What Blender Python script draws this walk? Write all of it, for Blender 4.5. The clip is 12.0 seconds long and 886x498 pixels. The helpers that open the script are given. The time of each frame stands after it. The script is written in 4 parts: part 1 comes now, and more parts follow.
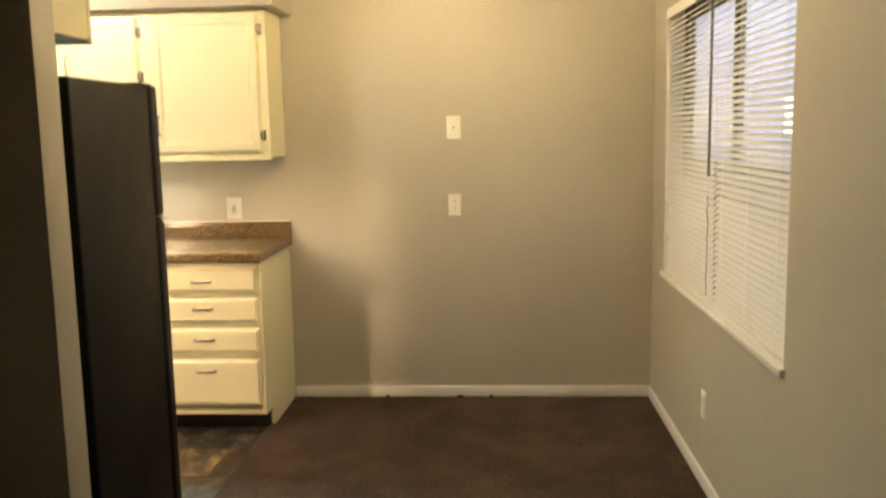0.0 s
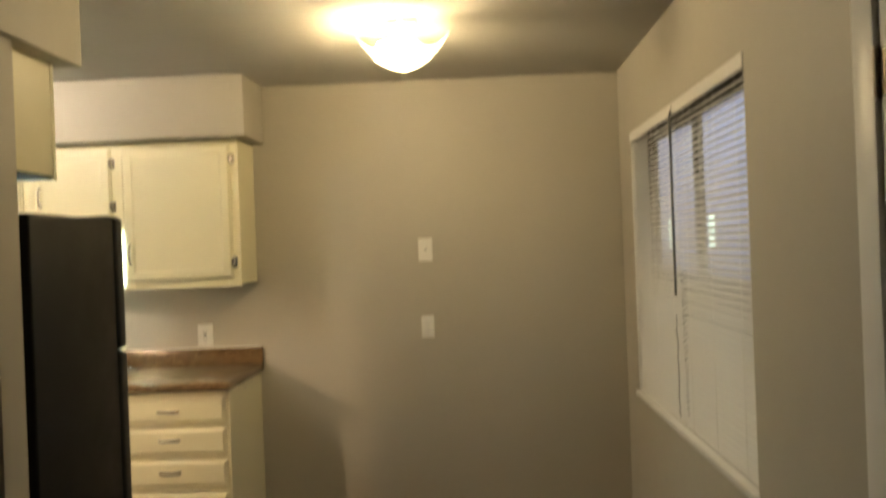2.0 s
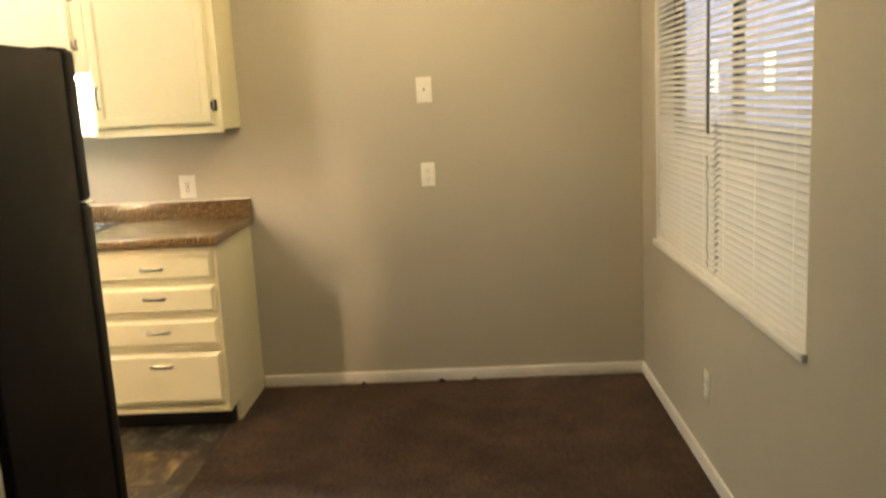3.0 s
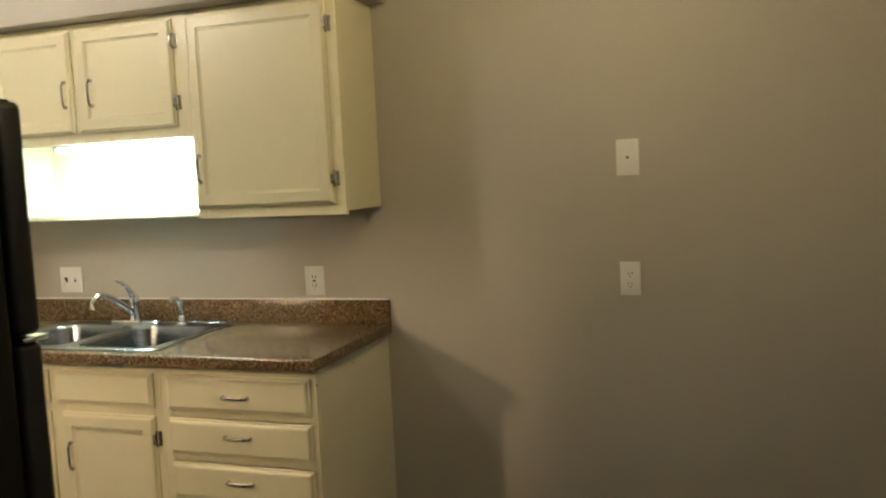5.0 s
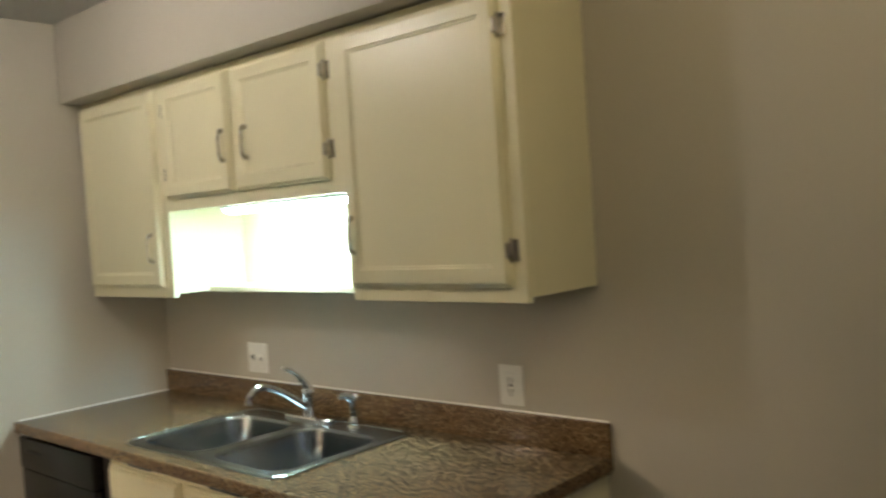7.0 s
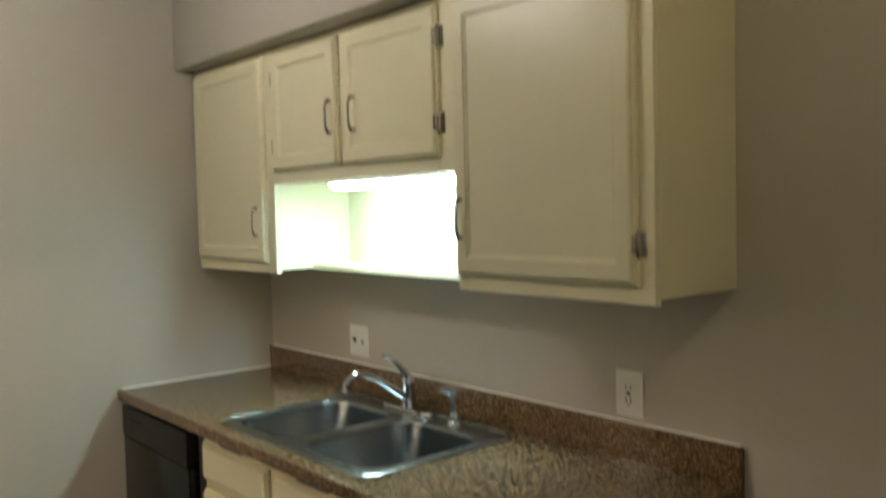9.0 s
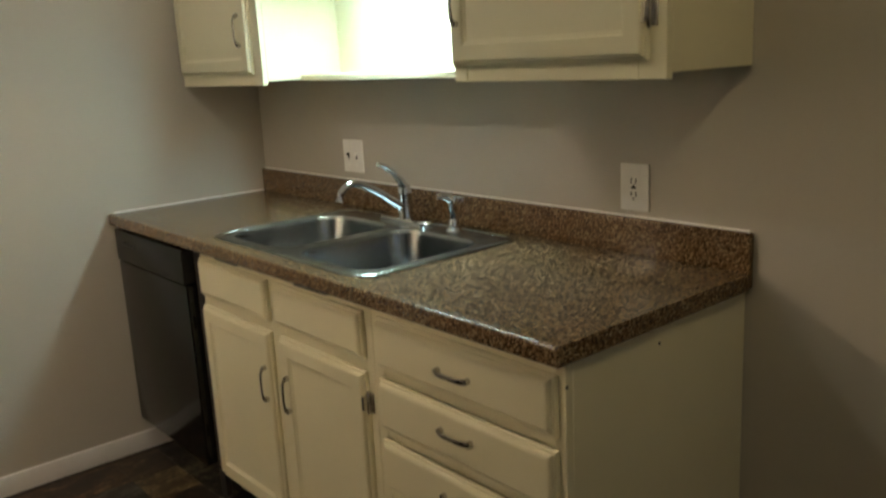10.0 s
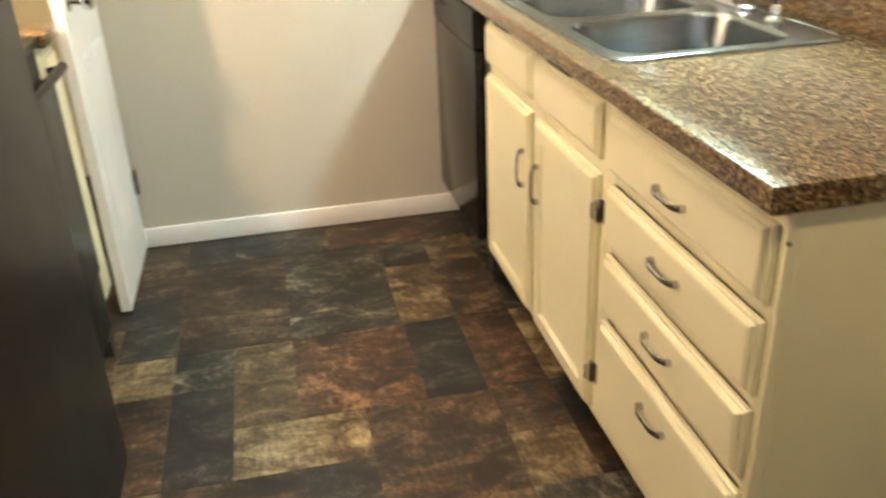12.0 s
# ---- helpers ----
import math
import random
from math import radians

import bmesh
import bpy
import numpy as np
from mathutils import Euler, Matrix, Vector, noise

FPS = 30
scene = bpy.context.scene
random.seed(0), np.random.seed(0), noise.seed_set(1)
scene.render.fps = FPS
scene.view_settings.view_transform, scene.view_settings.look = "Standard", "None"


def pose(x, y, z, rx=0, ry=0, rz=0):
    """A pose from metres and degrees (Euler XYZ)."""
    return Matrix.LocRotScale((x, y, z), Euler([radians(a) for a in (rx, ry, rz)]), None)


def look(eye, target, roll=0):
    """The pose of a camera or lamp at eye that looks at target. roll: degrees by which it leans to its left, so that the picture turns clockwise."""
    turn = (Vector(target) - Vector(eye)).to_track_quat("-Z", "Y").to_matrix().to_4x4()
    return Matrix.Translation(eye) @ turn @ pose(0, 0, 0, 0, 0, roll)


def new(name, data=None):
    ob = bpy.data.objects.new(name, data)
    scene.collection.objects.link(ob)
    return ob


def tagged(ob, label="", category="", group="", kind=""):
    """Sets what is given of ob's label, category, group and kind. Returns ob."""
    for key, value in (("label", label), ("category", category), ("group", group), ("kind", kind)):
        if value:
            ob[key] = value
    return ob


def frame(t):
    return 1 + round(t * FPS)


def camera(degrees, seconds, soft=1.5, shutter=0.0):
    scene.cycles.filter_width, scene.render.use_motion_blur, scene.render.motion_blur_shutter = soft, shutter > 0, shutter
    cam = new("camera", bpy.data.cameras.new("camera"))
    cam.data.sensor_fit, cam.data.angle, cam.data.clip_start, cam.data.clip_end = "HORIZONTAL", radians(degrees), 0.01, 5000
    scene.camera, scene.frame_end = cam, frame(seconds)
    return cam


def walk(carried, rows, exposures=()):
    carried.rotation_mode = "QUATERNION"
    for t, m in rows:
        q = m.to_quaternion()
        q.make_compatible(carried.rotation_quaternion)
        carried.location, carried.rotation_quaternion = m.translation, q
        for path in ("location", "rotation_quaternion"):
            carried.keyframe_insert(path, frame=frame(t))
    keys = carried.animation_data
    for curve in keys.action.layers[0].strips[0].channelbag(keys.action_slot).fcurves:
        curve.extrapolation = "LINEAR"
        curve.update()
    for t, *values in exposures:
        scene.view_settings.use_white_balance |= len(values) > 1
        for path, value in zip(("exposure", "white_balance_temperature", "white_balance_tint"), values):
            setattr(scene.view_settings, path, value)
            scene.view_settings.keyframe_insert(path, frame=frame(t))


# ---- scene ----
# ---- camera path: eye, target, roll ----
cam = camera(55.3, 12.0, 2.2, 0.5)
PATH = [
    (0, (0.192, -4.579, 1.465), (0.072, -2.602, 1.192), -1.1),
    (0.5, (0.209, -4.567, 1.49), (0.122, -2.573, 1.357), -1.6),
    (1, (0.221, -4.589, 1.524), (0.167, -2.59, 1.533), -1.6),
    (1.5, (0.22, -4.59, 1.537), (0.175, -2.594, 1.653), -1.8),
    (2, (0.255, -4.56, 1.50), (0.178, -2.562, 1.496), -2.2),
    (2.5, (0.253, -4.424, 1.432), (0.153, -2.453, 1.107), -2.6),
    (2.8, (0.229, -4.305, 1.435), (0.132, -2.347, 1.042), -2.9),
    (3, (0.211, -4.219, 1.446), (0.13, -2.252, 1.095), -3.0),
    (3.5, (0.267, -3.99, 1.444), (0.078, -2.012, 1.222), -2.7),
    (3.7, (0.304, -3.866, 1.45), (0.025, -1.895, 1.253), -2.7),
    (5.3, (0.324, -2.787, 1.485), (-0.385, -0.924, 1.319), -3.7),
    (5.5, (0.308, -2.694, 1.50), (-0.446, -0.847, 1.354), -4.5),
    (6, (0.345, -2.395, 1.515), (-0.612, -0.642, 1.418), -4.1),
    (6.5, (0.321, -2.115, 1.528), (-0.794, -0.457, 1.431), -2.7),
    (7, (0.218, -1.893, 1.546), (-1.109, -0.398, 1.481), -3.8),
    (7.2, (0.185, -1.823, 1.546), (-1.234, -0.415, 1.488), -3.0),
    (8.8, (0.086, -1.721, 1.587), (-1.451, -0.442, 1.536), -1.0),
    (9, (0.078, -1.726, 1.555), (-1.443, -0.433, 1.455), -1.4),
    (9.5, (0.039, -1.69, 1.463), (-1.45, -0.392, 1.15), -2.2),
    (10, (0.013, -1.675, 1.411), (-1.476, -0.419, 0.962), -3.0),
    (10.5, (0.038, -1.586, 1.38), (-1.511, -0.444, 0.837), -3.6),
    (11, (0.108, -1.407, 1.371), (-1.509, -0.434, 0.709), -2.3),
    (11.5, (0.035, -1.323, 1.303), (-1.655, -0.662, 0.461), -2.2),
    (12, (-0.057, -1.234, 1.313), (-1.821, -0.887, 0.436), -2.5),
]
walk(cam, [(t, look(eye, target, roll)) for t, eye, target, roll in PATH], [(0.0, 1.51, 7600, 14), (0.5, 0.97, 7550, 13), (1.0, 0.75, 7300, 12), (1.5, 0.55, 7200, 12), (2.0, 0.60, 7300, 12), (2.5, 0.92, 7500, 13), (3.0, 1.36, 7550, 14), (3.5, 0.90, 7550, 13), (5.5, 0.09, 6600, 11), (6.0, -0.08, 6500, 11), (6.5, -0.25, 6300, 11), (7.0, -0.2, 6300, 11), (9.0, -0.51, 6200, 10), (9.5, -0.84, 6050, 10), (10.0, -0.57, 6500, 11), (10.5, -0.02, 7000, 14), (11.0, 0.62, 6900, 13), (11.5, 0.95, 7150, 15), (12.0, 1.23, 6800, 15)])

# ---- the plan, in metres ----
XL, XR = -3.06, 1.045          # kitchen's left wall, window wall
YB, YS, YN = 0.0, -2.29, -6.6  # sink wall, kitchen's rear wall, far end of the living room
CEIL, VINYL = 2.405, -0.012
COUNTER = 0.91

# ---- world and daylight: dusk outside the window ----
world = bpy.data.worlds.new("dusk_sky")
scene.world = world
world.use_nodes = True
wn = world.node_tree
sky = wn.nodes.new("ShaderNodeTexSky")
sky.sky_type = "NISHITA"
sky.sun_disc = False
sky.sun_elevation = radians(21)
sky.sun_rotation = radians(270)
wn.nodes["Background"].inputs["Strength"].default_value = 0.12
wn.links.new(sky.outputs["Color"], wn.nodes["Background"].inputs["Color"])
sun = new("sun", bpy.data.lights.new("sun", "SUN"))
sun.data.energy, sun.data.angle, sun.data.color = 1.6, radians(14), (0.66, 0.82, 1.0)
sun.matrix_world = look((-9, 1, 3.6), (0, 0, 0))


# ---- materials ----
def shader(name, rough=0.5, metal=0.0, spec=0.5, coat=0.0):
    m = bpy.data.materials.new(name)
    m.use_nodes = True
    b = m.node_tree.nodes["Principled BSDF"]
    b.inputs["Roughness"].default_value = rough
    b.inputs["Metallic"].default_value = metal
    b.inputs["Specular IOR Level"].default_value = spec
    b.inputs["Coat Weight"].default_value = coat
    b.inputs["Coat Roughness"].default_value = 0.12
    return m, m.node_tree.nodes, m.node_tree.links, b


def noise_node(n, l, vec, scale, detail=6.0, rough=0.55, distort=0.0):
    t = n.new("ShaderNodeTexNoise")
    t.inputs["Scale"].default_value = scale
    t.inputs["Detail"].default_value = detail
    t.inputs["Roughness"].default_value = rough
    t.inputs["Distortion"].default_value = distort
    l.new(vec, t.inputs["Vector"])
    return t


def ramp_node(n, l, fac, stops):
    r = n.new("ShaderNodeValToRGB")
    while len(r.color_ramp.elements) < len(stops):
        r.color_ramp.elements.new(0.5)
    for e, (p, c) in zip(r.color_ramp.elements, stops):
        e.position, e.color = p, (*c, 1)
    l.new(fac, r.inputs["Fac"])
    return r


def bump_node(n, l, b, height, strength, dist):
    k = n.new("ShaderNodeBump")
    k.inputs["Strength"].default_value = strength
    k.inputs["Distance"].default_value = dist
    l.new(height, k.inputs["Height"])
    l.new(k.outputs["Normal"], b.inputs["Normal"])
    return k


def coords(n, kind="Object"):
    return n.new("ShaderNodeTexCoord").outputs[kind]


def mapped(n, l, vec, scale):
    m = n.new("ShaderNodeMapping")
    m.inputs["Scale"].default_value = scale
    l.new(vec, m.inputs["Vector"])
    return m.outputs["Vector"]


def painted(name, colour, rough=0.6, vary=0.06, big=1.3, grain=90.0, bump=0.12, dist=0.002, coat=0.0, spec=0.5):
    """Paint with slow patches, roller or brush grain and small scuffs."""
    m, n, l, b = shader(name, rough, 0, spec, coat)
    v = coords(n)
    a = noise_node(n, l, v, big, 5)
    lo = tuple(c * (1 - vary) for c in colour)
    hi = tuple(min(1, c * (1 + vary)) for c in colour)
    r = ramp_node(n, l, a.outputs["Fac"], [(0.3, lo), (0.7, hi)])
    l.new(r.outputs["Color"], b.inputs["Base Color"])
    g = noise_node(n, l, v, grain, 4)
    rr = n.new("ShaderNodeMapRange")
    rr.inputs["To Min"].default_value, rr.inputs["To Max"].default_value = rough * 0.8, min(1, rough * 1.2)
    l.new(noise_node(n, l, v, 9.0, 5).outputs["Fac"], rr.inputs["Value"])
    l.new(rr.outputs["Result"], b.inputs["Roughness"])
    bump_node(n, l, b, g.outputs["Fac"], bump, dist)
    return m


def worn_paint(name, colour, dirt, rough=0.35):
    """Thick brushed cabinet enamel with runs of brush marks and a few yellowed, chipped spots."""
    m, n, l, b = shader(name, rough, 0, 0.5)
    v = coords(n)
    a = noise_node(n, l, v, 2.2, 5)
    r = ramp_node(n, l, a.outputs["Fac"], [(0.3, tuple(c * 0.94 for c in colour)), (0.7, colour)])
    spots = noise_node(n, l, v, 38.0, 8, 0.7)
    sr = ramp_node(n, l, spots.outputs["Fac"], [(0.74, (0, 0, 0)), (0.79, (1, 1, 1))])
    mix = n.new("ShaderNodeMix")
    mix.data_type = "RGBA"
    l.new(sr.outputs["Color"], mix.inputs["Factor"])
    l.new(r.outputs["Color"], mix.inputs["A"])
    mix.inputs["B"].default_value = (*dirt, 1)
    l.new(mix.outputs["Result"], b.inputs["Base Color"])
    streak = noise_node(n, l, mapped(n, l, v, (60, 60, 9)), 3.0, 4)
    bump_node(n, l, b, streak.outputs["Fac"], 0.3, 0.0016)
    return m


def metal(name, colour, rough, grain=(40, 40, 40), bump=0.05):
    m, n, l, b = shader(name, rough, 1.0)
    v = coords(n)
    t = noise_node(n, l, mapped(n, l, v, grain), 4.0, 4)
    r = ramp_node(n, l, t.outputs["Fac"], [(0.3, tuple(c * 0.96 for c in colour)), (0.7, colour)])
    l.new(r.outputs["Color"], b.inputs["Base Color"])
    rr = n.new("ShaderNodeMapRange")
    rr.inputs["To Min"].default_value, rr.inputs["To Max"].default_value = rough * 0.94, rough * 1.06
    l.new(t.outputs["Fac"], rr.inputs["Value"])
    l.new(rr.outputs["Result"], b.inputs["Roughness"])
    if bump:
        bump_node(n, l, b, t.outputs["Fac"], bump, 0.001)
    return m


def plain(name, colour, rough=0.4, spec=0.5):
    m, n, l, b = shader(name, rough, 0, spec)
    t = noise_node(n, l, coords(n), 45.0, 3)
    r = ramp_node(n, l, t.outputs["Fac"], [(0.3, tuple(c * 0.95 for c in colour)), (0.7, colour)])
    l.new(r.outputs["Color"], b.inputs["Base Color"])
    return m


def glowing(name, colour, strength):
    m, n, l, b = shader(name, 0.4)
    b.inputs["Base Color"].default_value = (0.8, 0.8, 0.8, 1)
    b.inputs["Emission Color"].default_value = (*colour, 1)
    b.inputs["Emission Strength"].default_value = strength
    return m


def thin_frosted(name, colour, glow, clear):
    """Lit frosted glass that lets part of the bulb's light straight through."""
    m, n, l, b = shader(name, 0.4)
    b.inputs["Base Color"].default_value = (0.8, 0.8, 0.8, 1)
    b.inputs["Emission Color"].default_value = (*colour, 1)
    b.inputs["Emission Strength"].default_value = glow
    t = n.new("ShaderNodeBsdfTransparent")
    mix = n.new("ShaderNodeMixShader")
    mix.inputs[0].default_value = clear
    l.new(b.outputs["BSDF"], mix.inputs[1])
    l.new(t.outputs["BSDF"], mix.inputs[2])
    l.new(mix.outputs["Shader"], n["Material Output"].inputs["Surface"])
    return m


def laminate():
    """Speckled brown granite-look laminate: dark, rust and gold flecks."""
    m, n, l, b = shader("granite_laminate", 0.16, 0, 0.42)
    v = coords(n)
    cell = n.new("ShaderNodeTexVoronoi")
    cell.inputs["Scale"].default_value = 290.0
    warp = n.new("ShaderNodeVectorMath")
    warp.operation = "MULTIPLY_ADD"
    l.new(noise_node(n, l, v, 160.0, 3).outputs["Color"], warp.inputs[0])
    warp.inputs[1].default_value = (0.004, 0.004, 0.004)
    l.new(v, warp.inputs[2])
    l.new(warp.outputs["Vector"], cell.inputs["Vector"])
    grey = n.new("ShaderNodeRGBToBW")
    l.new(cell.outputs["Color"], grey.inputs["Color"])
    fine = noise_node(n, l, v, 120.0, 5, 0.7)
    both = n.new("ShaderNodeMath")
    both.operation = "MULTIPLY_ADD"
    l.new(grey.outputs["Val"], both.inputs[0])
    both.inputs[1].default_value = 0.42
    half = n.new("ShaderNodeMath")
    half.operation = "MULTIPLY_ADD"
    l.new(fine.outputs["Fac"], half.inputs[0])
    half.inputs[1].default_value, half.inputs[2].default_value = 0.5, 0.24
    l.new(half.outputs["Value"], both.inputs[2])
    r = ramp_node(n, l, both.outputs["Value"], [(0.55, (0.024, 0.014, 0.008)), (0.62, (0.080, 0.047, 0.026)), (0.70, (0.140, 0.089, 0.049)), (0.77, (0.198, 0.138, 0.077)), (0.85, (0.35, 0.27, 0.168))])
    patch = noise_node(n, l, v, 48.0, 6, 0.7)
    pr = ramp_node(n, l, patch.outputs["Fac"], [(0.36, (0.60, 0.50, 0.40)), (0.48, (0.85, 0.77, 0.66)), (0.62, (1.0, 1.0, 0.95))])
    mix = n.new("ShaderNodeMix")
    mix.data_type, mix.blend_type = "RGBA", "MULTIPLY"
    mix.inputs["Factor"].default_value = 1.0
    l.new(r.outputs["Color"], mix.inputs["A"])
    l.new(pr.outputs["Color"], mix.inputs["B"])
    l.new(mix.outputs["Result"], b.inputs["Base Color"])
    rr = n.new("ShaderNodeMapRange")
    rr.inputs["To Min"].default_value, rr.inputs["To Max"].default_value = 0.15, 0.19
    l.new(patch.outputs["Fac"], rr.inputs["Value"])
    l.new(rr.outputs["Result"], b.inputs["Roughness"])
    bump_node(n, l, b, fine.outputs["Fac"], 0.012, 0.0002)
    return m


def slate(name, dark, mid, light):
    """Printed slate vinyl: cloudy layers, different on every tile."""
    m, n, l, b = shader(name, 0.42, 0, 0.4)
    v = coords(n)
    info = n.new("ShaderNodeObjectInfo")
    off = n.new("ShaderNodeVectorMath")
    off.operation = "MULTIPLY_ADD"
    cx = n.new("ShaderNodeCombineXYZ")
    for k in range(3):
        l.new(info.outputs["Random"], cx.inputs[k])
    l.new(cx.outputs["Vector"], off.inputs[0])
    off.inputs[1].default_value = (31.0, 17.0, 53.0)
    l.new(v, off.inputs[2])
    big = noise_node(n, l, mapped(n, l, off.outputs["Vector"], (1.9, 1.0, 1.0)), 6.0, 10, 0.72, 0.45)
    fine = noise_node(n, l, mapped(n, l, off.outputs["Vector"], (1.0, 2.2, 1.0)), 30.0, 8, 0.78, 0.2)
    add = n.new("ShaderNodeMath")
    add.operation = "MULTIPLY_ADD"
    l.new(fine.outputs["Fac"], add.inputs[0])
    add.inputs[1].default_value = 0.52
    l.new(big.outputs["Fac"], add.inputs[2])
    r = ramp_node(n, l, add.outputs["Value"], [(0.61, tuple(c * 0.5 for c in dark)), (0.71, dark), (0.81, mid), (0.91, light), (0.995, tuple(min(1, c * 1.3) for c in light))])
    l.new(r.outputs["Color"], b.inputs["Base Color"])
    rr = n.new("ShaderNodeMapRange")
    rr.inputs["To Min"].default_value, rr.inputs["To Max"].default_value = 0.32, 0.55
    l.new(fine.outputs["Fac"], rr.inputs["Value"])
    l.new(rr.outputs["Result"], b.inputs["Roughness"])
    bump_node(n, l, b, add.outputs["Value"], 0.25, 0.002)
    return m


def carpet_mat():
    m, n, l, b = shader("brown_carpet", 0.95, 0, 0.1)
    v = coords(n)
    big = noise_node(n, l, v, 3.2, 6, 0.6)
    mid = noise_node(n, l, mapped(n, l, v, (1.0, 0.55, 1.0)), 62.0, 8, 0.85)
    calm = n.new("ShaderNodeMath")
    calm.operation = "MULTIPLY_ADD"
    l.new(big.outputs["Fac"], calm.inputs[0])
    calm.inputs[1].default_value, calm.inputs[2].default_value = 0.35, 0.325
    add = n.new("ShaderNodeMath")
    add.operation = "MULTIPLY_ADD"
    l.new(mid.outputs["Fac"], add.inputs[0])
    add.inputs[1].default_value = 0.8
    l.new(calm.outputs["Value"], add.inputs[2])
    add2 = n.new("ShaderNodeMath")
    add2.operation = "MULTIPLY_ADD"
    l.new(noise_node(n, l, v, 130.0, 4, 0.75).outputs["Fac"], add2.inputs[0])
    add2.inputs[1].default_value = 0.7
    l.new(add.outputs["Value"], add2.inputs[2])
    half = n.new("ShaderNodeMath")
    half.operation = "MULTIPLY"
    half.inputs[1].default_value = 0.5
    l.new(add2.outputs["Value"], half.inputs[0])
    r = ramp_node(n, l, half.outputs["Value"], [(0.52, (0.0085, 0.0048, 0.0031)), (0.62, (0.044, 0.0255, 0.0162)), (0.72, (0.145, 0.088, 0.057))])
    l.new(r.outputs["Color"], b.inputs["Base Color"])
    tuft = noise_node(n, l, v, 180.0, 5, 0.8)
    bump_node(n, l, b, tuft.outputs["Fac"], 0.9, 0.006)
    b.inputs["Sheen Weight"].default_value = 0.06
    return m


def popcorn():
    m, n, l, b = shader("popcorn_ceiling", 0.9, 0, 0.2)
    v = coords(n)
    big = noise_node(n, l, v, 1.5, 4)
    r = ramp_node(n, l, big.outputs["Fac"], [(0.3, (0.66, 0.635, 0.58)), (0.7, (0.73, 0.705, 0.65))])
    l.new(r.outputs["Color"], b.inputs["Base Color"])
    c = noise_node(n, l, v, 95.0, 5, 0.7)
    cr = ramp_node(n, l, c.outputs["Fac"], [(0.42, (0, 0, 0)), (0.62, (1, 1, 1))])
    bump_node(n, l, b, cr.outputs["Color"], 0.9, 0.010)
    return m


def glass_mat(name, colour=(1, 1, 1), rough=0.0):
    m, n, l, b = shader(name, rough)
    b.inputs["Transmission Weight"].default_value = 1.0
    b.inputs["IOR"].default_value = 1.45
    b.inputs["Base Color"].default_value = (*colour, 1)
    return m


WALL = painted("greige_wall_paint", (0.452, 0.420, 0.352), 0.55, 0.04, 1.1, 130.0, 0.16, 0.0015)
CREAM = worn_paint("cream_cabinet_enamel", (0.79, 0.735, 0.51), (0.34, 0.25, 0.13), 0.34)
INSIDE = painted("cream_inner_paint", (0.79, 0.735, 0.51), 0.5, 0.05)
TRIM = painted("white_trim_paint", (0.80, 0.79, 0.765), 0.4, 0.06, 3.0, 60.0, 0.1, 0.001)
PLATE = plain("white_plastic", (0.80, 0.79, 0.74), 0.3)
SLOT = plain("dark_slot", (0.03, 0.028, 0.025), 0.6)
POP = popcorn()
CARPET = carpet_mat()
LAM = laminate()
BLACK = painted("black_appliance_enamel", (0.0072, 0.0066, 0.0058), 0.44, 0.15, 2.0, 220.0, 0.35, 0.0008, 0.0, 0.2)
FRONT = painted("black_appliance_front", (0.0085, 0.008, 0.0072), 0.36, 0.12, 2.0, 240.0, 0.3, 0.0006, 0.0, 0.32)
DWF = plain("gloss_black_front", (0.006, 0.006, 0.0057), 0.13, 0.36)
GLOSS = plain("black_gloss_plastic", (0.008, 0.008, 0.0078), 0.26, 0.25)
# Toe-kick colour, also the painted shade under the cabinet over the refrigerator.
TOE = painted("dark_toe_and_recess", (0.02, 0.016, 0.013), 0.7, 0.1)
STEEL = metal("brushed_stainless", (0.31, 0.335, 0.345), 0.23, (30, 30, 220), 0.0)
CHROME = metal("chrome", (0.70, 0.71, 0.73), 0.08, (90, 90, 90), 0.0)
NICKEL = metal("satin_nickel", (0.54, 0.505, 0.46), 0.24)
AGED = metal("aged_nickel_hinge", (0.60, 0.57, 0.52), 0.22)
SLATM = plain("white_blind_slat", (0.78, 0.77, 0.74), 0.38)
VINYLF = plain("bronze_window_frame", (0.10, 0.085, 0.07), 0.45)
PANE = glass_mat("window_glass")
BULB = glowing("lit_bulb", (1.0, 0.81, 0.475), 510.0)
SHADE = thin_frosted("lit_frosted_glass", (1.0, 0.81, 0.47), 22.0, 0.82)
TUBE = glowing("lit_tube_cover", (0.66, 0.96, 1.0), 112.0)
KBULB = glowing("lit_kitchen_bulb", (1.0, 0.90, 0.78), 670.0)
KSHADE = thin_frosted("lit_kitchen_glass", (1.0, 0.88, 0.75), 12.0, 0.8)
BRONZE = metal("tarnished_bronze", (0.17, 0.14, 0.105), 0.45)
HOODL = glowing("lit_hood_bulb", (1.0, 0.75, 0.50), 1550.0)
GROUT = painted("vinyl_base_sheet", (0.034, 0.028, 0.021), 0.7, 0.2)
SLATES = {
    "dark": slate("dark_slate_print", (0.012, 0.0108, 0.0095), (0.025, 0.0235, 0.020), (0.085, 0.08, 0.066)),
    "slate": slate("grey_slate_print", (0.015, 0.0142, 0.011), (0.048, 0.045, 0.034), (0.20, 0.172, 0.118)),
    "brown": slate("brown_slate_print", (0.020, 0.013, 0.0085), (0.052, 0.033, 0.019), (0.155, 0.10, 0.055)),
    "rust": slate("rust_slate_print", (0.020, 0.012, 0.008), (0.062, 0.033, 0.018), (0.195, 0.115, 0.06)),
    "tan": slate("tan_slate_print", (0.045, 0.030, 0.016), (0.115, 0.078, 0.040), (0.26, 0.19, 0.105)),
    "gold": slate("gold_slate_print", (0.065, 0.045, 0.022), (0.18, 0.13, 0.068), (0.33, 0.265, 0.155)),
}

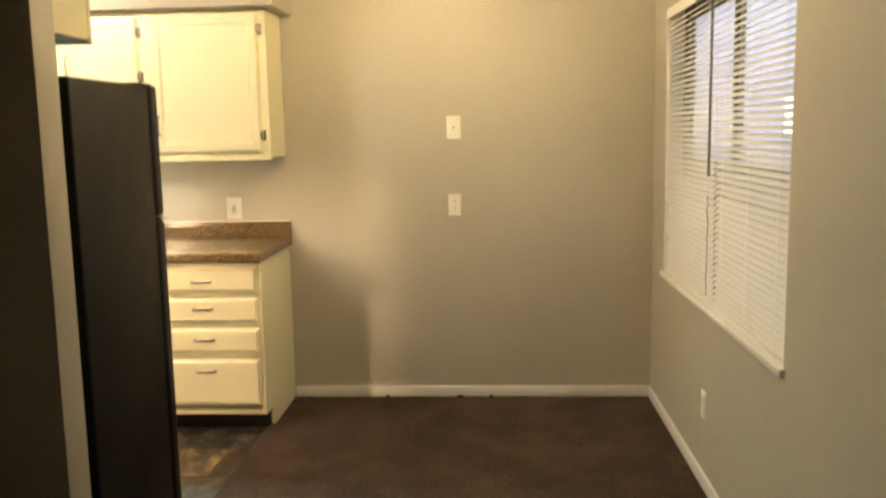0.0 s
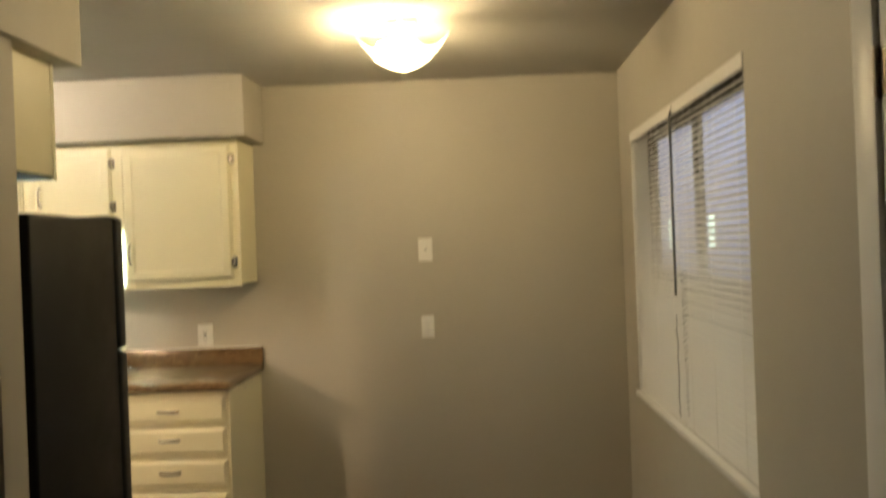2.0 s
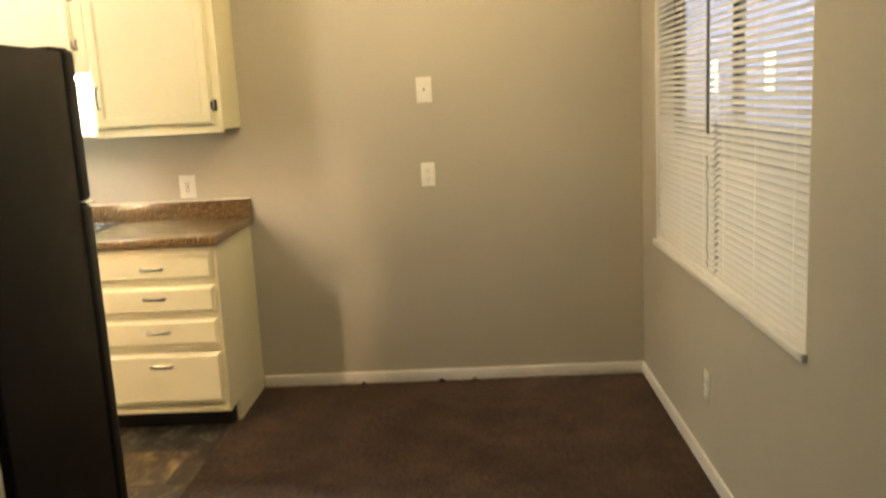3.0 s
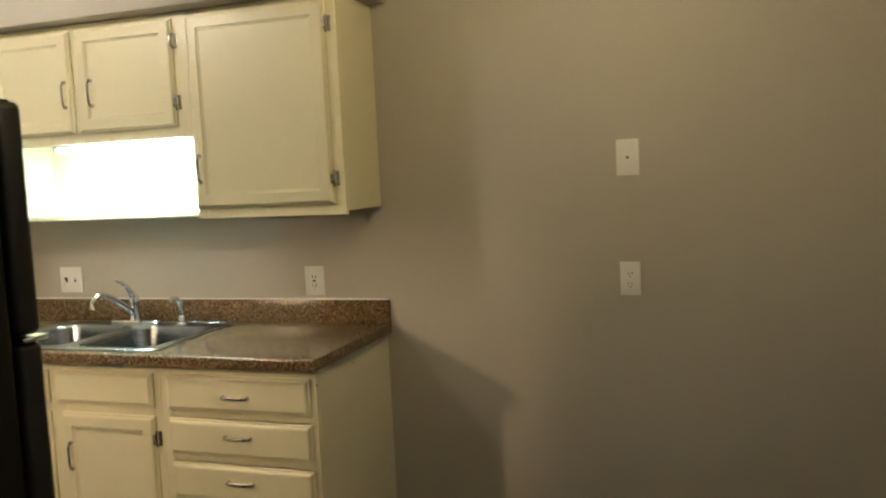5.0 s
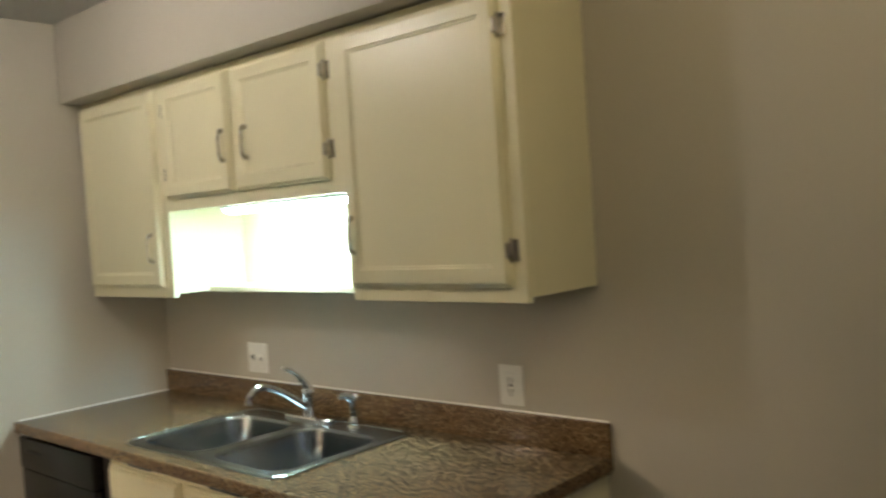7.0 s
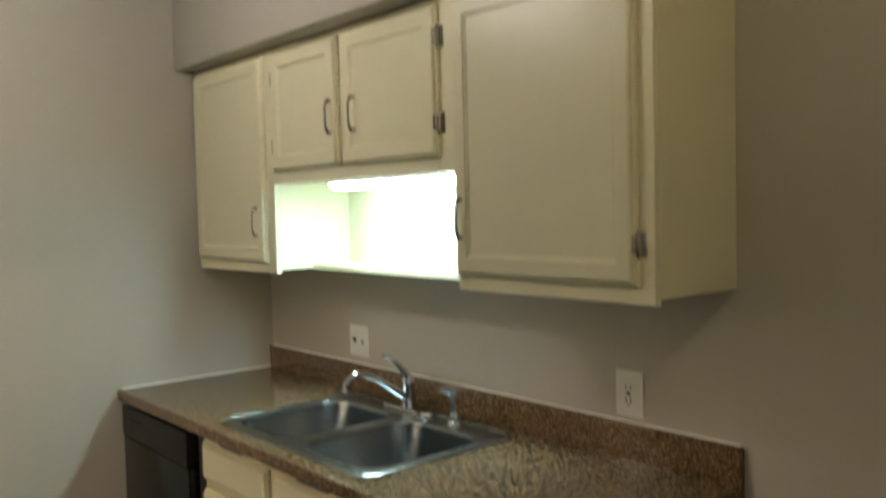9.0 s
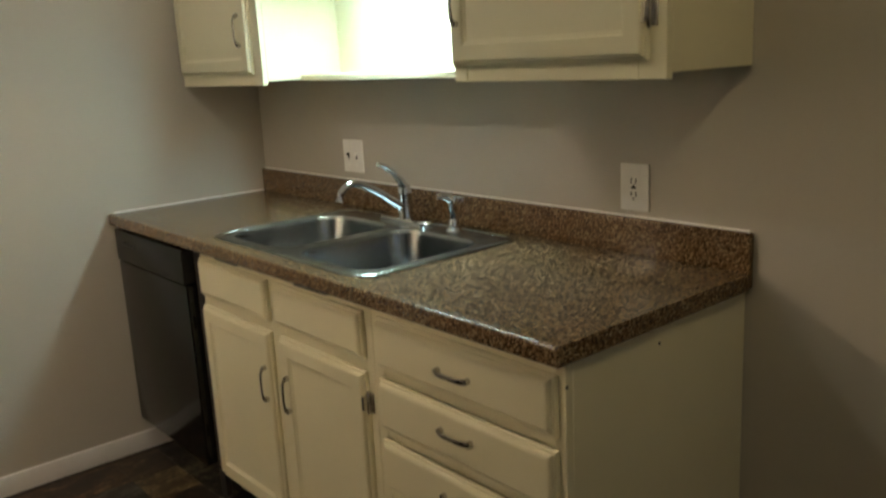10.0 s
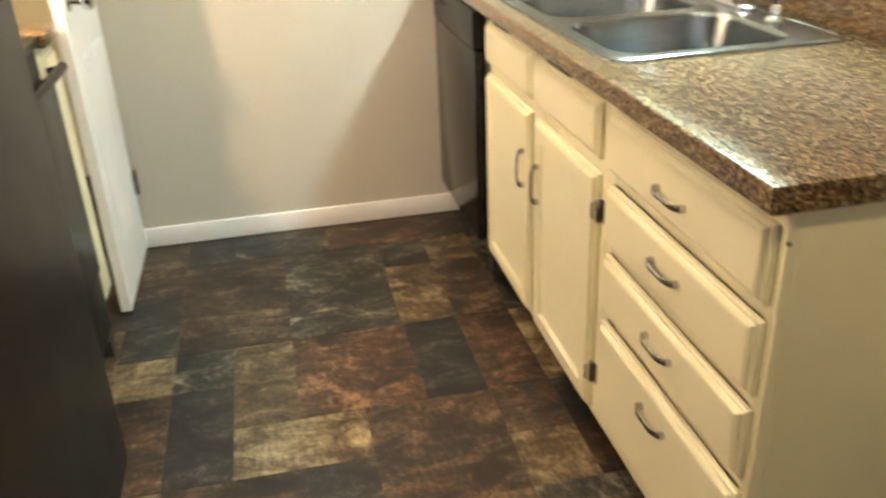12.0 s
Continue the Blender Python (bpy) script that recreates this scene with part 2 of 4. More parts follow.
# ---- building helpers ----
BASE = {}


def thing(name, at, label, category, group="", kind=""):
    ob = new(name)
    ob.location = at
    ob.empty_display_size = 0.05
    BASE[ob] = Vector(at)
    return tagged(ob, label, category, group, kind)


def mesh_of(name, bm, material, smooth=False):
    me = bpy.data.meshes.new(name)
    bmesh.ops.recalc_face_normals(bm, faces=bm.faces[:])
    bm.to_mesh(me)
    bm.free()
    me.materials.append(material)
    if smooth:
        me.shade_smooth()
        me.set_sharp_from_angle(angle=radians(38))
    return me


def part(name, bm, material, parent, label="", smooth=True):
    """One mesh under a thing or a part; the bmesh is in world metres."""
    base = BASE[parent]
    bmesh.ops.translate(bm, verts=bm.verts[:], vec=-base)
    ob = new(name, mesh_of(name, bm, material, smooth))
    ob.parent = parent
    BASE[ob] = base
    return tagged(ob, label)


def solid(name, bm, material, label, category, group="", kind="", smooth=True):
    """A thing that is one mesh; its origin goes to the middle of its foot."""
    lo = Vector([min(v.co[k] for v in bm.verts) for k in range(3)])
    hi = Vector([max(v.co[k] for v in bm.verts) for k in range(3)])
    base = Vector(((lo.x + hi.x) / 2, (lo.y + hi.y) / 2, lo.z))
    bmesh.ops.translate(bm, verts=bm.verts[:], vec=-base)
    ob = new(name, mesh_of(name, bm, material, smooth))
    ob.location = base
    BASE[ob] = base
    return tagged(ob, label, category, group, kind)


def structure(name, bm, material, label="", smooth=False):
    ob = new(name, mesh_of(name, bm, material, smooth))
    BASE[ob] = Vector((0, 0, 0))
    return tagged(ob, label, kind="structure")


def box(bm, x0, x1, y0, y1, z0, z1, bevel=0.0, seg=2):
    made = bmesh.ops.create_cube(bm, size=1.0)["verts"]
    for v in made:
        v.co = Vector((x0 + (v.co.x + 0.5) * (x1 - x0), y0 + (v.co.y + 0.5) * (y1 - y0), z0 + (v.co.z + 0.5) * (z1 - z0)))
    if bevel:
        edges = list({e for v in made for e in v.link_edges})
        bmesh.ops.bevel(bm, geom=edges, offset=bevel, segments=seg, profile=0.5, affect="EDGES")
    return bm


def boxed(x0, x1, y0, y1, z0, z1, bevel=0.0, seg=2):
    return box(bmesh.new(), x0, x1, y0, y1, z0, z1, bevel, seg)


def rounded(x0, x1, y0, y1, r, z, n=6):
    pts = []
    for cx, cy, a in ((x1 - r, y1 - r, 0), (x0 + r, y1 - r, 90), (x0 + r, y0 + r, 180), (x1 - r, y0 + r, 270)):
        for k in range(n + 1):
            w = radians(a + 90 * k / n)
            pts.append(Vector((cx + r * math.cos(w), cy + r * math.sin(w), z)))
    return pts


def loft(bm, loops, cap_first=True, cap_last=True):
    """Skin closed loops of equal length."""
    rows = [[bm.verts.new(p) for p in loop] for loop in loops]
    n = len(rows[0])
    for a, b in zip(rows, rows[1:]):
        for k in range(n):
            bm.faces.new((a[k], a[(k + 1) % n], b[(k + 1) % n], b[k]))
    if cap_first:
        bm.faces.new(rows[0])
    if cap_last:
        bm.faces.new(rows[-1])
    return rows


def facing(x0, x1, z0, z1, yf, rings, sign=1):
    """A door or drawer front in the plane y; rings of (inset, depth behind its face). sign 1 faces -y."""
    bm = bmesh.new()
    loops = []
    for i, d in rings:
        y = yf + sign * d
        loops.append([(x0 + i, y, z0 + i), (x1 - i, y, z0 + i), (x1 - i, y, z1 - i), (x0 + i, y, z1 - i)])
    loft(bm, loops)
    return bm


DOOR_RINGS = [(0, 0.02), (0, 0.0115), (0.002, 0.0095), (0.0065, 0.009), (0.008, 0.004), (0.0115, 0.0008), (0.016, 0), (0.047, 0), (0.0485, 0.0025), (0.051, 0.0045), (0.0535, 0.0045), (0.056, 0.0072), (0.060, 0.0075)]
DRAWER_RINGS = [(0, 0.02), (0, 0.0115), (0.002, 0.0095), (0.007, 0.009), (0.0085, 0.005), (0.013, 0.0012), (0.018, 0)]


def tube(bm, pts, radii, n=10, flat=1.0, axis=None):
    """A swept round or flattened bar along points."""
    pts = [Vector(p) for p in pts]
    if not isinstance(radii, (list, tuple)):
        radii = [radii] * len(pts)
    loops = []
    ref = Vector(axis) if axis else None
    for k, p in enumerate(pts):
        d = (pts[min(k + 1, len(pts) - 1)] - pts[max(k - 1, 0)]).normalized()
        u = ref if ref else (Vector((0, 0, 1)) if abs(d.z) < 0.9 else Vector((1, 0, 0)))
        s = d.cross(u).normalized()
        w = s.cross(d).normalized()
        loops.append([p + s * (radii[k] * flat * math.cos(2 * math.pi * j / n)) + w * (radii[k] * math.sin(2 * math.pi * j / n)) for j in range(n)])
    loft(bm, loops)
    return bm


def lathe(bm, cx, cy, profile, n=24):
    loops = [[(cx + r * math.cos(2 * math.pi * k / n), cy + r * math.sin(2 * math.pi * k / n), z) for k in range(n)] for r, z in profile]
    loft(bm, loops)
    return bm


def pull(parent, x, y, z, along, length=0.1, out=-1):
    """An arched cabinet pull; along 'x' or 'z', standing out from the plane y."""
    bm = bmesh.new()
    pts, rad = [], []
    for k in range(13):
        u = k / 12 * 2 - 1
        rise = 0.005 + 0.0145 * (1 - abs(u) ** 5)
        s = u * length / 2
        pts.append((x + s, y + out * rise, z) if along == "x" else (x, y + out * rise, z + s))
        rad.append(0.0068 - 0.0018 * (1 - abs(u)))
    tube(bm, pts, rad, 8, 0.42)
    for u in (-1, 1):
        s = u * (length / 2 - 0.003)
        a = (x + s, y - out * 0.002, z) if along == "x" else (x, y - out * 0.002, z + s)
        e = (x + s, y + out * 0.011, z) if along == "x" else (x, y + out * 0.011, z + s)
        tube(bm, [a, e], [0.008, 0.0065], 8)
    return part("handle", bm, NICKEL, parent, "arched satin nickel pull")


def hinge(parent, x, y, z, out=-1):
    """A semi-concealed overlay hinge with knuckle and finial tips."""
    bm = boxed(x - 0.004, x + 0.013, min(y, y + out * 0.0025), max(y, y + out * 0.0025), z - 0.026, z + 0.026, 0.001, 1)
    tube(bm, [(x - 0.004, y + out * 0.007, z - 0.03), (x - 0.004, y + out * 0.007, z - 0.024), (x - 0.004, y + out * 0.007, z + 0.024), (x - 0.004, y + out * 0.007, z + 0.03)], [0.002, 0.006, 0.006, 0.002], 8)
    box(bm, x - 0.012, x - 0.003, min(y + out * 0.004, y + out * 0.022), max(y + out * 0.004, y + out * 0.022), z - 0.018, z + 0.018, 0.001, 1)
    return part("hinge", bm, AGED, parent, "aged nickel hinge")


# ---- the shell ----
WX = XR + 0.14   # outer face of the window wall
W0, W1, WZ0, WZ1 = -2.09, -0.305, 0.748, 2.035     # window
D0, D1, DZ = -3.76, -2.895, 1.99                     # entry door
bm = boxed(XL - 0.12, WX, YB, YB + 0.12, -0.05, CEIL + 0.1)
structure("wall_north", bm, WALL, "greige painted wall")
bm = bmesh.new()
for y0, y1, z0, z1 in ((W1, YB, -0.05, CEIL + 0.1), (W0, W1, -0.05, WZ0), (W0, W1, WZ1, CEIL + 0.1), (D1, W0, -0.05, CEIL + 0.1), (D0, D1, DZ, CEIL + 0.1), (YN, D0, -0.05, CEIL + 0.1)):
    box(bm, XR, WX, y0, y1, z0, z1)
structure("wall_east", bm, WALL, "greige painted wall with window and entry door")
C0, C1 = -2.275, -1.80   # closet doorway in the west wall
bm = bmesh.new()
for y0, y1, z0, z1 in ((C1, YB, -0.05, CEIL + 0.1), (C0, C1, 2.04, CEIL + 0.1), (YN, C0, -0.05, CEIL + 0.1)):
    box(bm, XL - 0.12, XL, y0, y1, z0, z1)
structure("wall_west", bm, WALL, "greige painted wall with closet doorway")
structure("wall_south", boxed(XL - 0.12, WX, YN - 0.12, YN, -0.05, CEIL + 0.1), WALL, "greige painted wall")
PX, PY = -0.99, -2.41    # end of the partition behind the refrigerator
structure("partition_wall", boxed(XL, PX, PY, YS, -0.05, CEIL, 0.004, 2), WALL, "greige partition wall end", True)
bm = bmesh.new()
for x0, x1, y0, y1 in ((XL - 0.9, XL - 0.88, -2.6, -1.4), (XL - 0.9, XL - 0.12, -2.62, -2.6), (XL - 0.9, XL - 0.12, -1.4, -1.38)):
    box(bm, x0, x1, y0, y1, -0.05, CEIL)
structure("closet_wall", bm, INSIDE, "cream painted closet wall")
structure("ceiling", boxed(XL - 0.95, WX, YN - 0.12, YB + 0.12, CEIL + 0.001, CEIL + 0.09), POP, "off-white popcorn-textured ceiling")
SX = -0.875
structure("soffit_north", boxed(XL, SX, -0.385, YB, 2.098, CEIL, 0.003, 2), WALL, "greige soffit over the wall cabinets", True)
structure("soffit_south", boxed(XL, -0.968, -2.425, -1.925, 2.112, CEIL, 0.003, 2), WALL, "greige soffit over the refrigerator", True)

# floors: carpet in the dining and living rooms, vinyl in the kitchen
KX = -0.965
bm = boxed(XL, XR, YN, PY, -0.05, 0.0)
box(bm, KX, XR, PY, YB, -0.05, 0.0)
structure("floor_carpet", bm, CARPET, "brown cut-pile carpet")
vinyl = structure("floor_vinyl", boxed(XL - 0.9, KX, PY, YB, -0.06, VINYL - 0.0018), GROUT, "slate-look vinyl floor")


def skirting(name, x0, x1, y0, y1, z0, h):
    """A painted baseboard with an eased top."""
    bm = boxed(x0, x1, y0, y1, z0, z0 + h, 0.004, 2)
    return structure(name, bm, TRIM, "white painted baseboard", True)


BH = 0.062
skirting("baseboard_north", -0.93, XR - 0.013, YB - 0.013, YB, 0.0, BH)
skirting("baseboard_east", XR - 0.013, XR, -2.813, YB, 0.0, BH)
skirting("baseboard_west", XL, XL + 0.013, -1.765, -0.45, VINYL, 0.075)
skirting("baseboard_partition", XL, PX - 0.004, PY - 0.013, PY, 0.0, BH)

# ---- window, sill, blinds ----
win = thing("window_1", (XR + 0.09, (W0 + W1) / 2, WZ0), "sliding window with bronze frame behind blinds", "window", kind="structure")
FX0, FX1 = XR + 0.085, XR + 0.125
bm = bmesh.new()
box(bm, FX0, FX1, W0, W1, WZ0, WZ0 + 0.03, 0.003, 1)
box(bm, FX0, FX1, W0, W1, WZ1 - 0.03, WZ1, 0.003, 1)
box(bm, FX0, FX1, W0, W0 + 0.045, WZ0 + 0.03, WZ1 - 0.03, 0.003, 1)
box(bm, FX0, FX1, W1 - 0.045, W1, WZ0 + 0.03, WZ1 - 0.03, 0.003, 1)
part("window_frame", bm, VINYLF, win)
for y0, y1, dx in ((W0 + 0.045, -1.14, 0.0), (-1.22, W1 - 0.045, 0.014)):
    bm = bmesh.new()
    a, e = FX0 + 0.006 + dx, FX0 + 0.018 + dx
    z0, z1 = WZ0 + 0.031, WZ1 - 0.031
    box(bm, a, e, y0 + 0.001, y0 + 0.05, z0, z1, 0.002, 1)
    box(bm, a, e, y1 - 0.05, y1 - 0.001, z0, z1, 0.002, 1)
    box(bm, a, e, y0 + 0.05, y1 - 0.05, z0, z0 + 0.03, 0.002, 1)
    box(bm, a, e, y0 + 0.05, y1 - 0.05, z1 - 0.03, z1, 0.002, 1)
    sash = part("sash", bm, VINYLF, win)
    pane = part("pane", boxed(a + 0.004, a + 0.008, y0 + 0.051, y1 - 0.051, z0 + 0.031, z1 - 0.031), PANE, sash, "clear glass pane", False)
    pane.visible_shadow = False
bm = boxed(XR - 0.016, XR + 0.084, W0 - 0.012, W1 + 0.012, WZ0 - 0.022, WZ0 + 0.004, 0.004, 2)
part("sill", bm, TRIM, win, "narrow white painted sill")
bm = boxed(XR + 0.0015, XR + 0.084, W1 - 0.002, W1 + 0.016, WZ0 + 0.005, WZ1 + 0.004, 0.002, 1)
box(bm, XR + 0.0015, XR + 0.084, W0 - 0.016, W0 + 0.002, WZ0 + 0.005, WZ1 + 0.004, 0.002, 1)
box(bm, XR + 0.0015, XR + 0.084, W0 + 0.003, W1 - 0.003, WZ1 - 0.002, WZ1 + 0.014, 0.002, 1)
part("jamb", bm, TRIM, win, "white painted jamb liner")

PITCH, TILT_SLAT = 0.0242, 40.0


def slat_mesh(length):
    """A crowned aluminium slat, lying along y."""
    bm = bmesh.new()
    top, under = [], []
    for k in range(5):
        u = k / 4 * 2 - 1
        top.append((u * 0.0128, 0.0022 * (1 - u * u)))
        under.append((u * 0.0128, 0.0022 * (1 - u * u) - 0.0007))
    ring = top + under[::-1]
    loft(bm, [[(x, -length / 2, z) for x, z in ring], [(x, length / 2, z) for x, z in ring]])
    bmesh.ops.rotate(bm, verts=bm.verts[:], cent=(0, 0, 0), matrix=Euler((0, radians(-TILT_SLAT), 0)).to_matrix())
    return mesh_of("slat", bm, SLATM, True)


def blind(y0, y1, wand_y):
    bx = XR + 0.022
    top = WZ1 - 0.004
    b = thing("window_blind", (bx, (y0 + y1) / 2, WZ0 + 0.004), "white aluminium mini blind, lowered, slats half tilted", "blind", "blinds in the window")
    part("headrail", boxed(bx - 0.018, bx + 0.018, y0, y1, top - 0.028, top, 0.004, 2), SLATM, b, "white head rail")
    part("valance", boxed(bx - 0.026, bx - 0.021, y0 - 0.001, y1 + 0.001, top - 0.046, top + 0.001, 0.0024, 3), SLATM, b)
    # Dark slips colour in the shaded gap behind each valance end.
    for y in (y0 + 0.0005, y1 - 0.0045):
        part("end_cap", boxed(bx - 0.0205, bx - 0.0185, y, y + 0.004, top - 0.044, top - 0.002), SLOT, b, smooth=False)
    part("bottom_rail", boxed(bx - 0.012, bx + 0.012, y0 + 0.004, y1 - 0.004, WZ0 + 0.005, WZ0 + 0.022, 0.004, 2), SLATM, b)
    me = slat_mesh(y1 - y0 - 0.008)
    z = WZ0 + 0.034
    rng = random.Random(int(100 * abs(y0)))
    while z < top - 0.05:
        o = new("slat", me)
        o.parent = b
        o.location = (0, 0, z - BASE[b].z + rng.uniform(-0.0007, 0.0007))
        o.rotation_euler = (radians(rng.uniform(-0.12, 0.12)), radians(rng.uniform(-2.0, 2.0)), 0)
        z += PITCH
    for y in (y0 + 0.12, (y0 + y1) / 2, y1 - 0.12):
        for dx in (-0.0125, 0.0125):
            part("ladder_cord", tube(bmesh.new(), [(bx + dx, y, WZ0 + 0.02), (bx + dx, y, top - 0.03)], 0.0008, 5), PLATE, b)
    if wand_y:
        bm = tube(bmesh.new(), [(bx - 0.03, wand_y, top - 0.03), (bx - 0.034, wand_y, top - 0.05), (bx - 0.036, wand_y - 0.004, 1.275)], [0.002, 0.0055, 0.0055], 6)
        part("tilt_wand", bm, plain("smoky_plastic", (0.16, 0.165, 0.16), 0.25), b, "smoky clear plastic tilt wand")
    return b


blind(W0 + 0.006, -1.212, None)
b2 = blind(-1.200, W1 - 0.006, -1.213)
# Dark kinked line draws the cord and the shaded gap between the blinds.
bm = bmesh.new()
rng = random.Random(3)
tube(bm, [(XR - 0.012 + rng.uniform(-0.003, 0.003), -1.206 + rng.uniform(-0.006, 0.006), 1.2 - 0.02 * k) for k in range(21)], 0.0016, 5)
part("lift_cord", bm, SLOT, b2, "dark kinked line for the cord and the shaded gap between blinds")

# ---- entry door in the window wall ----
def casing(name, lab, pieces):
    bm = bmesh.new()
    for p in pieces:
        box(bm, *p, 0.006, 2)
    return structure(name, bm, TRIM, lab, True)


casing("door_trim_entry", "white painted door casing", [(XR - 0.016, XR, D1 - 0.012, D1 + 0.080, 0.0, DZ + 0.062), (XR - 0.016, XR, D0 - 0.062, D0 + 0.002, 0.0, DZ + 0.062), (XR - 0.016, XR, D0 + 0.003, D1 - 0.013, DZ - 0.002, DZ + 0.062)])
casing("door_jamb_entry", "white painted door jamb", [(XR + 0.001, WX, D1 - 0.0155, D1 - 0.001, 0.0, DZ - 0.003), (XR + 0.001, WX, D0 + 0.003, D0 + 0.018, 0.0, DZ - 0.003), (XR + 0.001, WX, D0 + 0.019, D1 - 0.0165, DZ - 0.018, DZ - 0.003)])
door = thing("door_1", (XR + 0.03, D1 - 0.02, 0.006), "white painted entry door, closed, brass-toned hinges", "door", kind="structure")
part("door_leaf", boxed(XR - 0.005, XR + 0.037, D0 + 0.021, D1 - 0.0165, 0.008, DZ - 0.021, 0.003, 2), TRIM, door)
for z in (0.25, 1.02, 1.80):
    bm = boxed(XR - 0.008, XR - 0.0052, D1 - 0.05, D1 - 0.012, z - 0.045, z + 0.045, 0.001, 1)
    tube(bm, [(XR - 0.011, D1 - 0.018, z - 0.05), (XR - 0.011, D1 - 0.018, z + 0.05)], 0.007, 10)
    part("door_hinge", bm, BRONZE, door, "tarnished butt hinge")
bm = bmesh.new()
for r, x in ((0.026, XR + 0.002), (0.012, XR - 0.03)):
    tube(bm, [(XR + 0.008, D0 + 0.085, 0.95), (x - 0.02, D0 + 0.085, 0.95)], r * 0.6, 14)
part("door_knob", bm, AGED, door, "round metal knob")

# ---- closet door, open, hinged on the west wall ----
casing("door_trim_closet", "white painted closet casing", [(XL, XL + 0.014, C1 - 0.004, C1 + 0.03, VINYL, 2.07), (XL, XL + 0.014, C0 - 0.014, C0 + 0.02, VINYL, 2.07), (XL, XL + 0.014, C0 + 0.021, C1 - 0.005, 2.03, 2.07)])
leaf = thing("door_2", (XL + 0.02, -1.765, VINYL), "white panelled closet door, standing open", "door", kind="structure")
LX0, LX1, LY0, LY1 = XL + 0.016, -2.545, -1.788, -1.753
bm = boxed(LX0, LX1, LY0, LY1 - 0.002, 0.0, 2.03, 0.002, 1)
part("door_leaf", bm, TRIM, leaf)
for z0, z1 in ((0.18, 0.78), (0.92, 1.55), (1.66, 1.90)):
    for x0, x1 in ((LX0 + 0.07, (LX0 + LX1) / 2 - 0.025), ((LX0 + LX1) / 2 + 0.025, LX1 - 0.07)):
        bm = facing(x0, x1, z0, z1, LY1 + 0.002, [(0, 0.005), (0.004, 0.0), (0.014, 0.0), (0.02, 0.003), (0.04, 0.003), (0.05, 0.0)], -1)
        part("panel", bm, TRIM, leaf, smooth=False)
for z in (0.25, 1.05, 1.85):
    bm = boxed(LX0 - 0.002, LX0 + 0.03, LY1 - 0.001, LY1 + 0.002, z - 0.042, z + 0.042, 0.001, 1)
    tube(bm, [(LX0 + 0.002, LY1 + 0.006, z - 0.046), (LX0 + 0.002, LY1 + 0.006, z + 0.046)], 0.006, 8)
    part("door_hinge", bm, BRONZE, leaf, "tarnished butt hinge")
bm = bmesh.new()
kx, kz = -2.605, 0.945
prof = [(0.028, 0.0), (0.028, 0.004), (0.012, 0.008), (0.011, 0.03), (0.02, 0.038), (0.027, 0.05), (0.026, 0.062), (0.016, 0.069)]
loft(bm, [[(kx + r * math.cos(k * math.pi / 9), LY1 + d, kz + r * math.sin(k * math.pi / 9)) for k in range(18)] for r, d in prof])
part("door_knob", bm, CHROME, leaf, "round chrome knob")

# ---- wall cabinets over the sink ----
UY, UB = -0.305, 1.343   # face frame, underside
UT = 2.094


def wall_cabinet(x0, x1, z0, label, doors):
    """A carcass with a face frame; doors: x0, x1, z0, z1, handle x, handle z, hinge x."""
    c = thing("wall_cabinet", ((x0 + x1) / 2, -0.15, z0), label, "cabinet", "wall cabinets over the sink")
    bm = boxed(x0, x1, UY + 0.019, YB - 0.001, z0 + 0.012, UT, 0.001, 1)
    part("carcass", bm, CREAM, c)
    bm = bmesh.new()
    box(bm, x0, x0 + 0.045, UY, UY + 0.019, z0, UT, 0.0015, 1)
    box(bm, x1 - 0.065, x1, UY, UY + 0.019, z0, UT, 0.0015, 1)
    box(bm, x0 + 0.045, x1 - 0.065, UY + 0.0005, UY + 0.019, z0, z0 + 0.04, 0.0015, 1)
    box(bm, x0 + 0.045, x1 - 0.065, UY + 0.0005, UY + 0.019, UT - 0.035, UT, 0.0015, 1)
    if len(doors) > 1:
        mx = (doors[0][1] + doors[1][0]) / 2
        box(bm, mx - 0.02, mx + 0.02, UY + 0.0005, UY + 0.019, z0 + 0.04, UT - 0.035, 0.0015, 1)
    part("face_frame", bm, CREAM, c)
    for a, e, b0, b1, hx, hz, gx in doors:
        d = part("cabinet_door", facing(a, e, b0, b1, UY - 0.0205, DOOR_RINGS), CREAM, c, smooth=False)
        pull(d, hx, UY - 0.0195, hz, "z")
        for z in (b0 + 0.087, b1 - 0.08):
            if gx > (a + e) / 2:
                hinge(d, gx, UY, z)
            else:
                bm = boxed(gx - 0.009, gx + 0.004, UY - 0.004, UY - 0.0005, z - 0.022, z + 0.022, 0.001, 1)
                tube(bm, [(gx + 0.001, UY - 0.007, z - 0.022), (gx + 0.001, UY - 0.007, z + 0.022)], 0.005, 8)
                part("hinge", bm, BRONZE, d, "tarnished hinge edge")
    return c


wall_cabinet(XL + 0.001, -2.463, UB - 0.003, "cream painted wall cabinet with one panelled door", [(XL + 0.02, -2.508, 1.377, 2.074, -2.556, 1.518, XL + 0.016)])
wall_cabinet(-2.462, -1.534, 1.644, "short cream wall cabinet with two doors over an open niche", [(-2.442, -2.051, 1.684, 2.071, -2.076, 1.832, -2.450), (-2.024, -1.588, 1.684, 2.071, -1.955, 1.830, -1.584)])
wall_cabinet(-1.533, -0.936, UB, "cream painted wall cabinet with one wide panelled door", [(-1.528, -0.974, 1.381, 2.072, -1.497, 1.524, -0.968)])
shelf = bmesh.new()
box(shelf, -2.462, -1.534, -0.165, YB - 0.001, 1.347, 1.366, 0.0015, 1)
solid("niche_shelf", shelf, CREAM, "shallow cream painted shelf closing the niche under the cabinet", "shelf")
